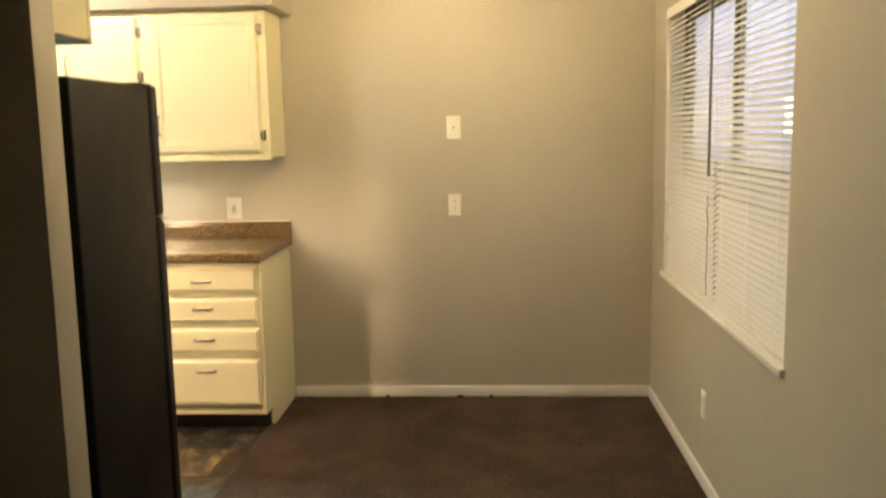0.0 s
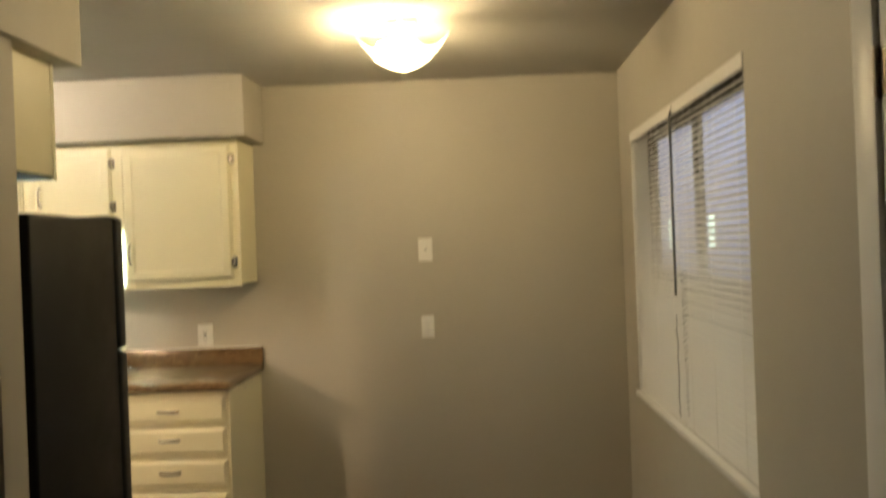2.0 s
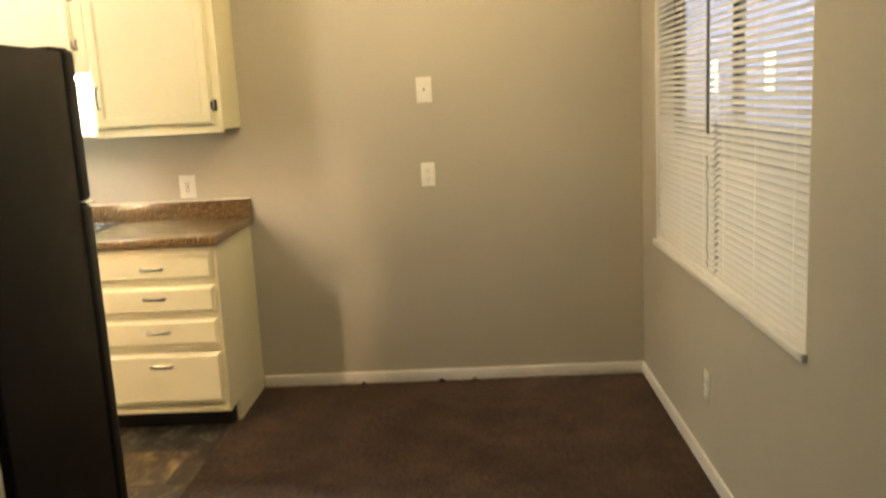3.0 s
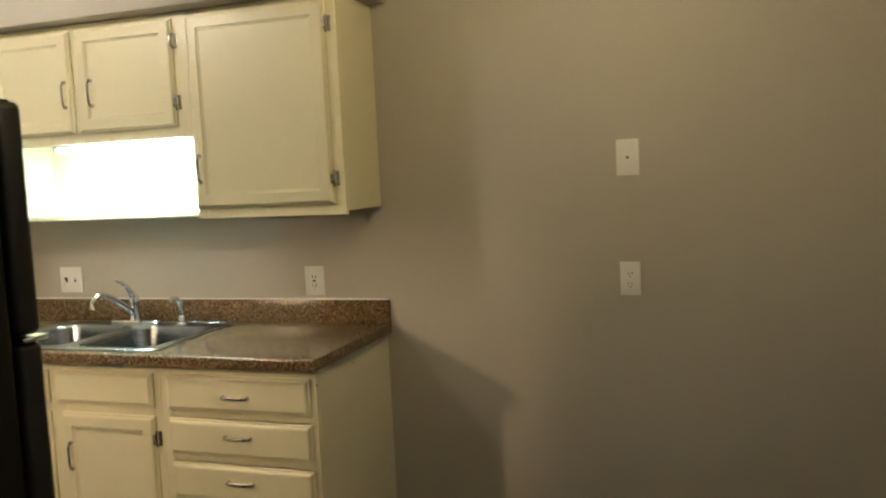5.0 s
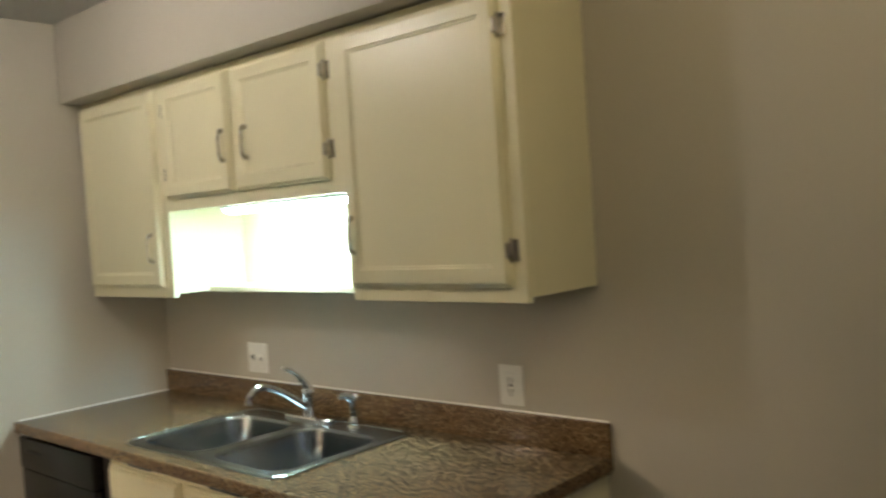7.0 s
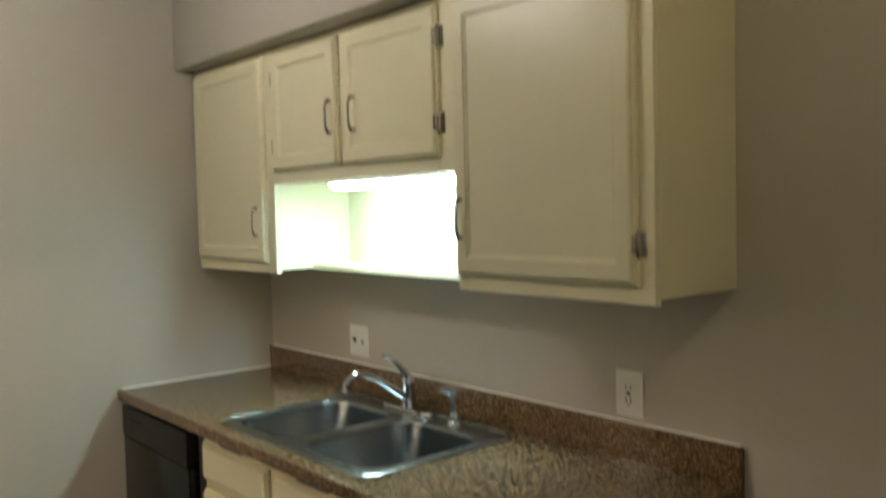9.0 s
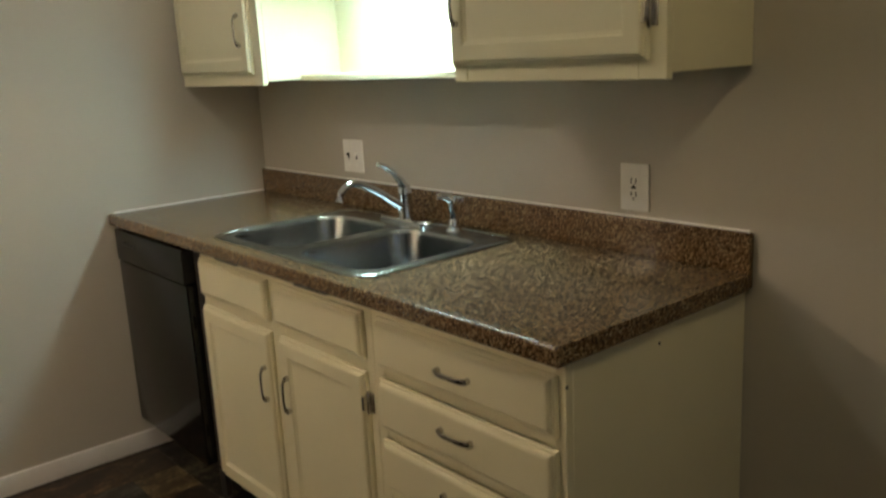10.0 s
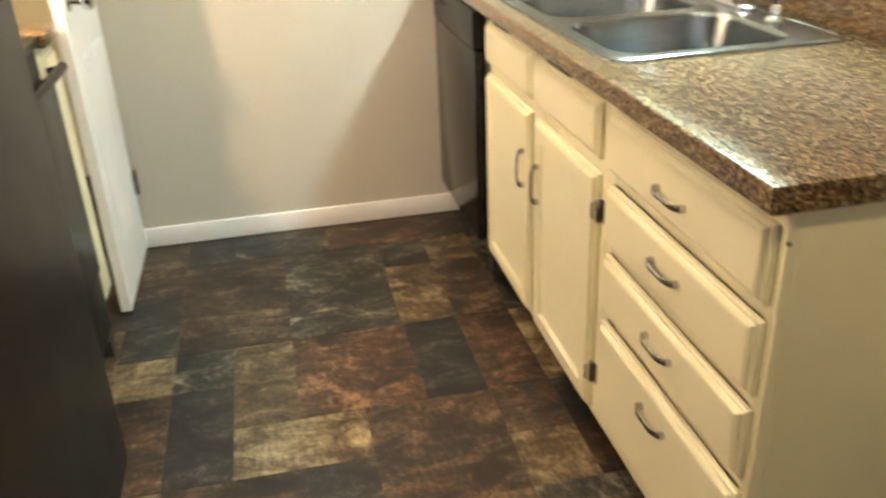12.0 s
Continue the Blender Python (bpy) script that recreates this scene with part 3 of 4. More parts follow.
structure("niche_back", boxed(-2.462, -1.534, YB - 0.006, YB - 0.001, 1.367, 1.643), INSIDE, "cream painted niche back")

lamp = thing("under_cabinet_light", (-1.93, -0.205, 1.61), "lit white fluorescent strip light under the short cabinet", "lamp")
part("housing", boxed(-2.235, -1.60, -0.250, -0.160, 1.636, 1.6555, 0.004, 2), PLATE, lamp)
bm = bmesh.new()
loft(bm, [[(x, -0.205 + 0.038 * math.cos(math.pi * k / 8), 1.6355 - 0.017 * math.sin(math.pi * k / 8)) for k in range(9)] for x in (-2.222, -1.615)])
part("diffuser", bm, TUBE, lamp, "glowing ribbed cover")

# ---- base cabinets ----
BY = -0.605   # face frame of the base run
BT, BB = 0.868, 0.100


def base_cabinet(x0, x1, label, rails, stiles, side_panel):
    c = thing("base_cabinet", ((x0 + x1) / 2, -0.3, VINYL), label, "cabinet", "base cabinets under the counter")
    part("carcass", boxed(x0, x1 - (0.019 if side_panel else 0), BY + 0.02, YB - 0.001, BB + 0.004, 0.70 if not side_panel else BT - 0.003, 0.001, 1), CREAM, c)
    if side_panel:
        bm = boxed(x1 - 0.0185, x1, BY + 0.0198, YB - 0.001, BB, BT - 0.001, 0.001, 1)
        box(bm, x1 - 0.0185, x1, -0.455, YB - 0.001, VINYL, BB)
        part("end_panel", bm, CREAM, c, "cream painted end panel")
    else:
        part("side_panel", boxed(x0, x0 + 0.018, BY + 0.02, YB - 0.001, 0.701, BT - 0.002), CREAM, c)
        part("side_panel", boxed(x1 - 0.018, x1, BY + 0.02, YB - 0.001, 0.701, BT - 0.002), CREAM, c)
    bm = bmesh.new()
    for a, e in stiles:
        box(bm, a, e, BY, BY + 0.0195, BB, BT, 0.0015, 1)
    for (s0, s1), (r0, r1) in ((s, r) for s in zip([s[1] for s in stiles], [s[0] for s in stiles[1:]]) for r in rails):
        box(bm, s0, s1, BY + 0.0005, BY + 0.0195, r0, r1, 0.0015, 1)
    part("face_frame", bm, CREAM, c)
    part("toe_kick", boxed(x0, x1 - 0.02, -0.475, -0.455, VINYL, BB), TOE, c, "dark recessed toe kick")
    return c


sb = base_cabinet(-2.422, -1.525, "cream painted sink base cabinet with two panelled doors", [(BB, BB + 0.03), (0.686, 0.724), (BT - 0.035, BT)], [(-2.422, -2.39), (-2.02, -1.93), (-1.56, -1.525)], False)
for a, e in ((-2.412, -1.998), (-1.962, -1.552)):
    part("false_front", facing(a, e, 0.722, 0.840, BY - 0.0205, DRAWER_RINGS), CREAM, sb, "cream false drawer front", False)
for a, e, hx, gx in ((-2.412, -2.000, -2.028, -2.417), (-1.948, -1.552, -1.908, -1.547)):
    d = part("cabinet_door", facing(a, e, 0.120, 0.690, BY - 0.0205, DOOR_RINGS), CREAM, sb, smooth=False)
    pull(d, hx, BY - 0.0195, 0.535, "z")
    for z in (0.216, 0.612):
        if gx > -2:
            hinge(d, gx, BY, z)
        else:
            part("hinge", boxed(gx - 0.004, gx + 0.004, BY - 0.014, BY - 0.001, z - 0.022, z + 0.022, 0.001, 1), AGED, d, "aged nickel hinge")

db = base_cabinet(-1.524, -0.936, "cream painted drawer base with four drawers", [(BB, BB + 0.022), (0.388, 0.412), (0.541, 0.564), (0.692, 0.716), (BT - 0.03, BT)], [(-1.524, -1.490), (-0.962, -0.936)], True)
for z0, z1, hz in ((0.717, 0.840, 0.772), (0.566, 0.690, 0.637), (0.414, 0.539, 0.484), (0.148, 0.384, 0.327)):
    d = part("drawer_front", facing(-1.497, -0.953, z0, z1, BY - 0.0205, DRAWER_RINGS), CREAM, db, smooth=False)
    pull(d, -1.222, BY - 0.0195, hz, "x", 0.098)

# ---- counter, backsplash, sink ----
CF = -0.650
SX0, SX1, SY0, SY1 = -2.352, -1.556, -0.600, -0.075   # sink rim
hole = (SX0 + 0.02, SX1 - 0.02, SY0 + 0.02, SY1 - 0.02)
counter = thing("countertop", (-1.99, -0.32, 0.871), "brown speckled granite-look laminate countertop with backsplash", "countertop")
TX = (XL + 0.001, hole[0], hole[1], -0.917)
TY = (CF + 0.007, hole[2], hole[3], -0.0205)
TZ0 = 0.871
bm = bmesh.new()
up = [[bm.verts.new((x, y, COUNTER)) for y in TY] for x in TX]
dn = [[bm.verts.new((x, y, TZ0)) for y in TY] for x in TX]
for i in range(3):
    for j in range(3):
        if (i, j) != (1, 1):
            for g in (up, dn):
                bm.faces.new((g[i][j], g[i + 1][j], g[i + 1][j + 1], g[i][j + 1]))
for a, e in (((1, 1), (2, 1)), ((2, 1), (2, 2)), ((2, 2), (1, 2)), ((1, 2), (1, 1))) + tuple(((i, 3), (i + 1, 3)) for i in range(3)) + tuple(((k, j), (k, j + 1)) for k in (0, 3) for j in range(3)):
    bm.faces.new((up[a[0]][a[1]], up[e[0]][e[1]], dn[e[0]][e[1]], dn[a[0]][a[1]]))
nose = [(CF + 0.007 - 0.007 * math.sin(radians(w)), COUNTER - 0.007 + 0.007 * math.cos(radians(w))) for w in (22, 45, 68, 90)] + [(CF, TZ0 + 0.004), (CF + 0.004, TZ0)]
rows = [[up[i][0]] + [bm.verts.new((x, y, z)) for y, z in nose] + [dn[i][0]] for i, x in enumerate(TX)]
for p, q in zip(rows, rows[1:]):
    for k in range(len(p) - 1):
        bm.faces.new((p[k], q[k], q[k + 1], p[k + 1]))
for p in (rows[0], rows[-1]):
    bm.faces.new(p)
part("worktop", bm, LAM, counter)
# Two dark strips set along the lower edge of the nose.
for x0, x1 in ((-2.222, -2.085), (-1.785, -1.637)):
    part("edge_chip", boxed(x0, x1, CF - 0.0008, CF + 0.003, 0.8695, 0.8765), SLOT, counter, "dark strip along the lower edge", False)
part("backsplash", boxed(XL + 0.001, -0.919, -0.020, YB - 0.001, 0.873, 0.9975, 0.003, 2), LAM, counter, "laminate backsplash")
bm = tube(bmesh.new(), [(XL + 0.004, CF + 0.02, COUNTER + 0.001), (XL + 0.004, -0.021, COUNTER + 0.001)], 0.004, 6)
tube(bm, [(XL + 0.004, -0.003, 0.999), (-0.93, -0.003, 0.999)], 0.0032, 6)
part("caulk_line", bm, TRIM, counter, "thin white caulk line")

sink = thing("kitchen_sink", ((SX0 + SX1) / 2, (SY0 + SY1) / 2, 0.73), "double-bowl stainless steel drop-in sink", "sink")
RIM = COUNTER + 0.005
BOWLS = ((SX0 + 0.036, -1.983, SY0 + 0.036, -0.168), (-1.938, SX1 - 0.036, SY0 + 0.036, -0.168))
bm = bmesh.new()
outer = rounded(SX0, SX1, SY0, SY1, 0.045, RIM)
loops = [outer] + [rounded(*bw, 0.08, RIM, 9) for bw in BOWLS]
edges, rims = [], []
for lp in loops:
    vs = [bm.verts.new(p) for p in lp]
    rims.append(set(vs))
    edges += [bm.edges.new((vs[k], vs[(k + 1) % len(vs)])) for k in range(len(vs))]
bmesh.ops.triangle_fill(bm, use_beauty=True, use_dissolve=False, edges=edges)
bmesh.ops.delete(bm, geom=[f for f in bm.faces if any(set(f.verts) <= rim for rim in rims[1:])], context="FACES_ONLY")
loft(bm, [rounded(SX0 + i, SX1 - i, SY0 + i, SY1 - i, 0.045, z) for i, z in ((0.012, RIM + 0.0002), (0.010, RIM + 0.0022), (0.004, RIM + 0.0026), (0.0, RIM), (-0.001, COUNTER + 0.0008))], False, False)
part("rim", bm, STEEL, sink, "stainless rim and faucet ledge")
for bw in BOWLS:
    x0, x1, y0, y1 = bw
    bm = bmesh.new()
    loft(bm, [rounded(x0 + i, x1 - i, y0 + i, y1 - i, max(0.02, 0.08 - i * 0.2), z, 9) for i, z in ((0, RIM), (0.002, RIM - 0.004), (0.004, RIM - 0.012), (0.014, 0.79), (0.02, 0.765), (0.034, 0.748), (0.06, 0.742))], False, True)
    bowl = part("bowl", bm, STEEL, sink, "satin stainless bowl")
    cx, cy = (x0 + x1) / 2, (y0 + y1) / 2
    part("drain", lathe(bmesh.new(), cx, cy, [(0.055, 0.7425), (0.054, 0.746), (0.042, 0.745), (0.038, 0.7435)]), CHROME, bowl, "chrome basket drain")

faucet = thing("kitchen_faucet", (-2.015, -0.105, RIM), "chrome single-lever kitchen faucet with low arched spout", "faucet")
FXc, FYc = -2.015, -0.105
bm = bmesh.new()
loft(bm, [rounded(FXc - 0.118 + i, FXc + 0.118 - i, FYc - 0.027 + i, FYc + 0.027 - i, 0.0265 - i, z, 5) for i, z in ((0, RIM), (0, RIM + 0.006), (0.005, RIM + 0.012))])
part("escutcheon", bm, CHROME, faucet)
part("valve_body", lathe(bmesh.new(), FXc, FYc, [(0.025, RIM + 0.011), (0.023, RIM + 0.02), (0.0205, RIM + 0.05), (0.020, RIM + 0.085), (0.0205, RIM + 0.10), (0.015, RIM + 0.112), (0.004, RIM + 0.117)], 20), CHROME, faucet)
pts = [(FXc, FYc - 0.01, RIM + 0.042)]
for k in range(1, 15):
    u = k / 14
    pts.append((FXc - 0.012 * u, FYc - 0.01 - 0.215 * u, RIM + 0.042 + 0.16 * u - 0.055 * u ** 3 - (0.030 * max(0, (u - 0.75) / 0.25) ** 2)))
pts.append((FXc - 0.013, FYc - 0.232, RIM + 0.092))
part("spout", tube(bmesh.new(), pts, [0.0135 - 0.003 * (k / 15) for k in range(15)] + [0.0125], 14), CHROME, faucet)
pts = [(FXc, FYc, RIM + 0.100), (FXc - 0.002, FYc - 0.012, RIM + 0.125), (FXc - 0.004, FYc - 0.036, RIM + 0.153), (FXc - 0.006, FYc - 0.066, RIM + 0.176), (FXc - 0.007, FYc - 0.092, RIM + 0.186)]
part("lever", tube(bmesh.new(), pts, [0.016, 0.0125, 0.0085, 0.0075, 0.0065], 12, 1.15), CHROME, faucet)
spray = thing("side_sprayer", (-1.785, -0.112, RIM), "chrome side sprayer in its holder", "sprayer")
part("holder", lathe(bmesh.new(), -1.785, -0.112, [(0.024, RIM), (0.022, RIM + 0.006), (0.015, RIM + 0.010), (0.014, RIM + 0.03), (0.012, RIM + 0.034)], 18), CHROME, spray)
part("spray_head", tube(bmesh.new(), [(-1.785, -0.112, RIM + 0.03), (-1.785, -0.113, RIM + 0.06), (-1.786, -0.118, RIM + 0.088), (-1.79, -0.135, RIM + 0.103), (-1.796, -0.160, RIM + 0.105)], [0.010, 0.0115, 0.0135, 0.0125, 0.0095], 14), CHROME, spray)

# ---- dishwasher ----
dw = thing("dishwasher", (-2.74, -0.33, VINYL), "black built-in dishwasher under the counter", "dishwasher")
part("tub", boxed(XL + 0.022, -2.426, -0.585, -0.03, 0.12, 0.862, 0.003, 1), BLACK, dw)
part("door_panel", boxed(XL + 0.018, -2.470, -0.640, -0.590, 0.125, 0.7415, 0.006, 3), DWF, dw, "plain black door panel")
bm = boxed(XL + 0.018, -2.470, -0.644, -0.590, 0.743, 0.860, 0.008, 3)
cp = part("control_panel", bm, GLOSS, dw, "glossy black control panel")
for k in range(4):
    part("button", boxed(XL + 0.09 + 0.03 * k, XL + 0.11 + 0.03 * k, -0.6465, -0.6435, 0.808, 0.820, 0.001, 1), SLOT, cp)
part("toe_panel", boxed(XL + 0.014, -2.426, -0.475, -0.46, VINYL + 0.001, 0.12), TOE, dw)
# Dark strip set into the gap between the door and the sink base.
part("side_gasket", boxed(-2.466, -2.426, -0.606, -0.586, 0.02, 0.862), TOE, dw, "black gap filler")

# ---- refrigerator ----
RX0, RX1, RF, RT = -1.662, -0.974, -1.645, 1.646
fr = thing("refrigerator", ((RX0 + RX1) / 2, -1.95, VINYL), "black top-freezer refrigerator with textured sides", "refrigerator")
part("cabinet_body", boxed(RX0 + 0.004, RX1 - 0.004, -2.265, RF - 0.072, 0.02, RT - 0.006, 0.008, 3), BLACK, fr)
for z0, z1, nm, lab in ((1.192, RT, "freezer_door", "black freezer door"), (0.105, 1.180, "fridge_door", "black refrigerator door")):
    d = part(nm, boxed(RX0, RX1, RF - 0.066, RF, z0, z1, 0.016, 4), FRONT, fr, lab)
    part("gasket", boxed(RX0 + 0.02, RX1 - 0.02, RF - 0.0715, RF - 0.0665, z0 + 0.015, z1 - 0.015), SLOT, d)
part("middle_hinge", boxed(RX1 - 0.055, RX1 + 0.006, RF - 0.055, RF + 0.008, 1.1815, 1.1905, 0.002, 1), CHROME, fr, "shiny metal hinge bracket")
part("top_hinge", boxed(RX1 - 0.09, RX1 - 0.012, RF - 0.12, RF - 0.02, RT - 0.005, RT + 0.004, 0.002, 1), GLOSS, fr)
part("toe_grille", boxed(RX0 + 0.02, RX1 - 0.02, RF - 0.10, RF - 0.074, VINYL + 0.003, 0.099, 0.003, 1), GLOSS, fr)
for x in (RX0 + 0.06, RX1 - 0.06):
    for y in (-2.2, RF - 0.13):
        part("foot", lathe(bmesh.new(), x, y, [(0.02, VINYL), (0.02, 0.01), (0.012, 0.021)], 12), SLOT, fr)

# ---- cabinet over the refrigerator ----
oc = thing("wall_cabinet", (-1.37, -2.14, 1.752), "cream painted cabinet over the refrigerator", "cabinet")
# Dark panel puts the shade of the underside recess into colour.
part("bottom_panel", boxed(-1.718, -1.034, YS + 0.002, -2.013, 1.7545, 1.7635), TOE, oc, "dark panel for the shade in the underside recess", False)
part("carcass", boxed(-1.72, -1.03, YS + 0.001, -2.012, 1.764, 2.1115, 0.001, 1), CREAM, oc)
part("face_frame", boxed(-1.72, -1.028, -2.0115, -1.993, 1.752, 2.1115, 0.0015, 1), CREAM, oc)
for a, e, hx in ((-1.705, -1.385, -1.43), (-1.365, -1.042, -1.32)):
    d = part("cabinet_door", facing(a, e, 1.775, 2.095, -1.972, DOOR_RINGS, -1), CREAM, oc, smooth=False)
    pull(d, hx, -1.973, 1.84, "z", 0.1, 1)

# ---- stove, hood, short counter on the rear wall ----
st = thing("stove", (-2.06, -2.0, VINYL), "black electric range with a bar handle", "stove")
part("body", boxed(-2.36, -1.76, -2.285, -1.805, VINYL + 0.05, 0.885, 0.004, 2), BLACK, st)
part("cooktop", boxed(-2.362, -1.758, -2.287, -1.785, 0.886, 0.905, 0.005, 2), GLOSS, st)
part("oven_door", boxed(-2.352, -1.768, -1.804, -1.773, 0.245, 0.80, 0.006, 2), GLOSS, st)
part("drawer", boxed(-2.352, -1.768, -1.804, -1.778, 0.06, 0.235, 0.006, 2), BLACK, st)
bm = tube(bmesh.new(), [(-2.33, -1.742, 0.83), (-1.80, -1.742, 0.83)], 0.013, 12)
for x in (-2.31, -1.82):
    tube(bm, [(x, -1.775, 0.825), (x, -1.742, 0.83)], 0.009, 8)
part("oven_handle", bm, GLOSS, st, "black bar handle")
part("backguard", boxed(-2.36, -1.76, -2.287, -2.24, 0.906, 1.03, 0.006, 2), GLOSS, st)
for x, y, r in ((-2.20, -1.88, 0.09), (-1.92, -1.88, 0.075), (-2.20, -2.12, 0.075), (-1.92, -2.12, 0.09)):
    bm = bmesh.new()
    loft(bm, [[(x + (r - 0.012 * k + 0) * math.cos(w * math.pi / 12), y + (r - 0.012 * k) * math.sin(w * math.pi / 12), 0.906 + (0.006 if k % 2 else 0.0)) for w in range(24)] for k in range(5)], False, True)
    part("burner", bm, SLOT, st)
for k in range(4):
    part("foot", boxed(-2.34 + (k % 2) * 0.52, -2.30 + (k % 2) * 0.52, -2.26 + (k // 2) * 0.44, -2.22 + (k // 2) * 0.44, VINYL, VINYL + 0.05), SLOT, st)

sc = thing("base_cabinet", (-2.435, -2.03, VINYL), "narrow cream base cabinet beside the stove", "cabinet")
part("carcass", boxed(-2.515, -2.367, YS + 0.001, -1.805, VINYL + 0.10, 0.868, 0.002, 1), CREAM, sc)
part("door", facing(-2.505, -2.377, 0.12, 0.85, -1.784, DOOR_RINGS[:5], -1), CREAM, sc, smooth=False)
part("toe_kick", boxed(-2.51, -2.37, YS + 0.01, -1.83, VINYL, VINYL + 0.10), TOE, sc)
ct = solid("countertop", boxed(-2.522, -2.365, YS + 0.001, -1.775, 0.87, COUNTER, 0.008, 3), LAM, "narrow brown laminate countertop beside the stove", "countertop")
hood = thing("range_hood", (-2.06, -2.08, 1.483), "cream range hood with its lamp lit", "range hood")
bm = bmesh.new()
loft(bm, [[(-2.36, YS + 0.001, z), (-1.76, YS + 0.001, z), (-1.76, y, z), (-2.36, y, z)] for y, z in ((-1.87, 1.53), (-1.86, 1.57), (-1.97, 1.66))], True, True)
part("canopy", bm, CREAM, hood)
bm = boxed(-2.359, -1.761, -1.8745, -1.8705, 1.483, 1.5295)
box(bm, -2.359, -2.355, YS + 0.002, -1.875, 1.483, 1.5295)
box(bm, -1.765, -1.761, YS + 0.002, -1.875, 1.483, 1.5295)
part("lip", bm, CREAM, hood, smooth=False)
part("lamp_lens", boxed(-2.042, -2.0, -2.127, -2.085, 1.496, 1.5285, 0.006, 2), HOODL, hood, "glowing lamp lens")

# ---- ceiling light over the dining floor ----
LXc, LYc = -0.005, -1.19
cl = thing("ceiling_light", (LXc, LYc, 2.20), "lit square frosted bent-glass ceiling light", "lamp")
bm = boxed(LXc - 0.06, LXc + 0.06, LYc - 0.06, LYc + 0.06, CEIL - 0.028, CEIL + 0.0005, 0.01, 3)
part("canopy", bm, plain("white_canopy", (0.75, 0.74, 0.70), 0.4), cl)
part("lamp_holder", boxed(LXc - 0.022, LXc + 0.05, LYc - 0.02, LYc + 0.02, 2.318, CEIL - 0.0285, 0.006, 2), PLATE, cl, "white double lamp holder")
bm = bmesh.new()
N = 16
H = 0.136
grid = {}
for i in range(N + 1):
    for j in range(N + 1):
        u, v = i / N * 2 - 1, j / N * 2 - 1
        rad = (u * u + v * v) / 2
        z = 2.212 + 0.135 * rad ** 0.9 + 0.02 * (abs(u * v)) ** 2
        w = radians(47)
        grid[i, j] = bm.verts.new((LXc + H * (u * math.cos(w) - v * math.sin(w)), LYc + H * (u * math.sin(w) + v * math.cos(w)), z))
for i in range(N):
    for j in range(N):
        bm.faces.new((grid[i, j], grid[i + 1, j], grid[i + 1, j + 1], grid[i, j + 1]))
bmesh.ops.solidify(bm, geom=bm.faces[:], thickness=0.004)
part("glass_shade", bm, SHADE, cl, "glowing frosted glass")
bulb = [(LXc - 0.026 - d, LYc, 2.297) for d in (0.0, 0.016, 0.034, 0.052, 0.066, 0.075, 0.079)]
part("bulb", tube(bmesh.new(), bulb, [0.013, 0.016, 0.026, 0.031, 0.029, 0.02, 0.006], 18), BULB, cl, "lit bulb in its side socket")
dead = [(LXc + 0.03 + d, LYc, 2.302) for d in (0.0, 0.012, 0.024)]
part("socket", tube(bmesh.new(), dead, [0.017, 0.017, 0.015], 16), PLATE, cl, "empty white side socket")
part("finial", lathe(bmesh.new(), LXc, LYc, [(0.003, 2.197), (0.006, 2.200), (0.007, 2.205), (0.004, 2.209), (0.003, 2.218)], 14), NICKEL, cl, "small metal finial")

# ---- ceiling light over the kitchen floor ----
KXc, KYc = -2.15, -1.25
kl = thing("ceiling_light", (KXc, KYc, 2.30), "lit round frosted-glass kitchen ceiling light", "lamp")
part("canopy", lathe(bmesh.new(), KXc, KYc, [(0.12, CEIL), (0.12, CEIL - 0.015), (0.10, CEIL - 0.02)], 28), PLATE, kl)
bm = bmesh.new()
rows = [[bm.verts.new((KXc + r * math.cos(math.pi * k / 14), KYc + r * math.sin(math.pi * k / 14), CEIL - d)) for k in range(28)] for r, d in ((0.105, 0.021), (0.15, 0.03), (0.15, 0.06), (0.12, 0.09), (0.06, 0.115), (0.012, 0.12))]
for p, q in zip(rows, rows[1:]):
    for k in range(28):
        bm.faces.new((p[k], p[(k + 1) % 28], q[(k + 1) % 28], q[k]))
bm.faces.new(rows[-1])
part("glass_shade", bm, KSHADE, kl, "glowing frosted glass bowl")
part("bulb", lathe(bmesh.new(), KXc, KYc, [(0.006, 2.312), (0.022, 2.318), (0.031, 2.332), (0.032, 2.345), (0.026, 2.36), (0.014, 2.384)], 20), KBULB, kl, "lit bulb")

# ---- plates on the walls ----
def plate(name, x0, x1, z0, z1, label, category):
    p = thing(name, ((x0 + x1) / 2, -0.003, z0), label, category)
    part("cover_plate", boxed(x0, x1, -0.0065, -0.0005, z0, z1, 0.003, 2), PLATE, p)
    return p


def screw(p, x, z):
    part("screw", boxed(x - 0.003, x + 0.003, -0.0078, -0.0066, z - 0.003, z + 0.003, 0.001, 1), PLATE, p)


def receptacle(p, x, z):
    bm = bmesh.new()
    loft(bm, [[(x + 0.0165 * math.cos(k * math.pi / 10), y, z + max(-0.0125, min(0.0125, 0.0165 * math.sin(k * math.pi / 10)))) for k in range(20)] for y in (-0.0066, -0.0086)])
    s = part("socket", bm, PLATE, p)
    for dx, h in ((-0.0065, 0.009), (0.0065, 0.007)):
        part("slot", boxed(x + dx - 0.0013, x + dx + 0.0013, -0.0092, -0.0087, z + 0.002 - h / 2 + 0.001, z + 0.002 + h / 2 + 0.001), SLOT, s, smooth=False)
    part("slot", boxed(x - 0.0022, x + 0.0022, -0.0092, -0.0087, z - 0.0095, z - 0.0055), SLOT, s, smooth=False)


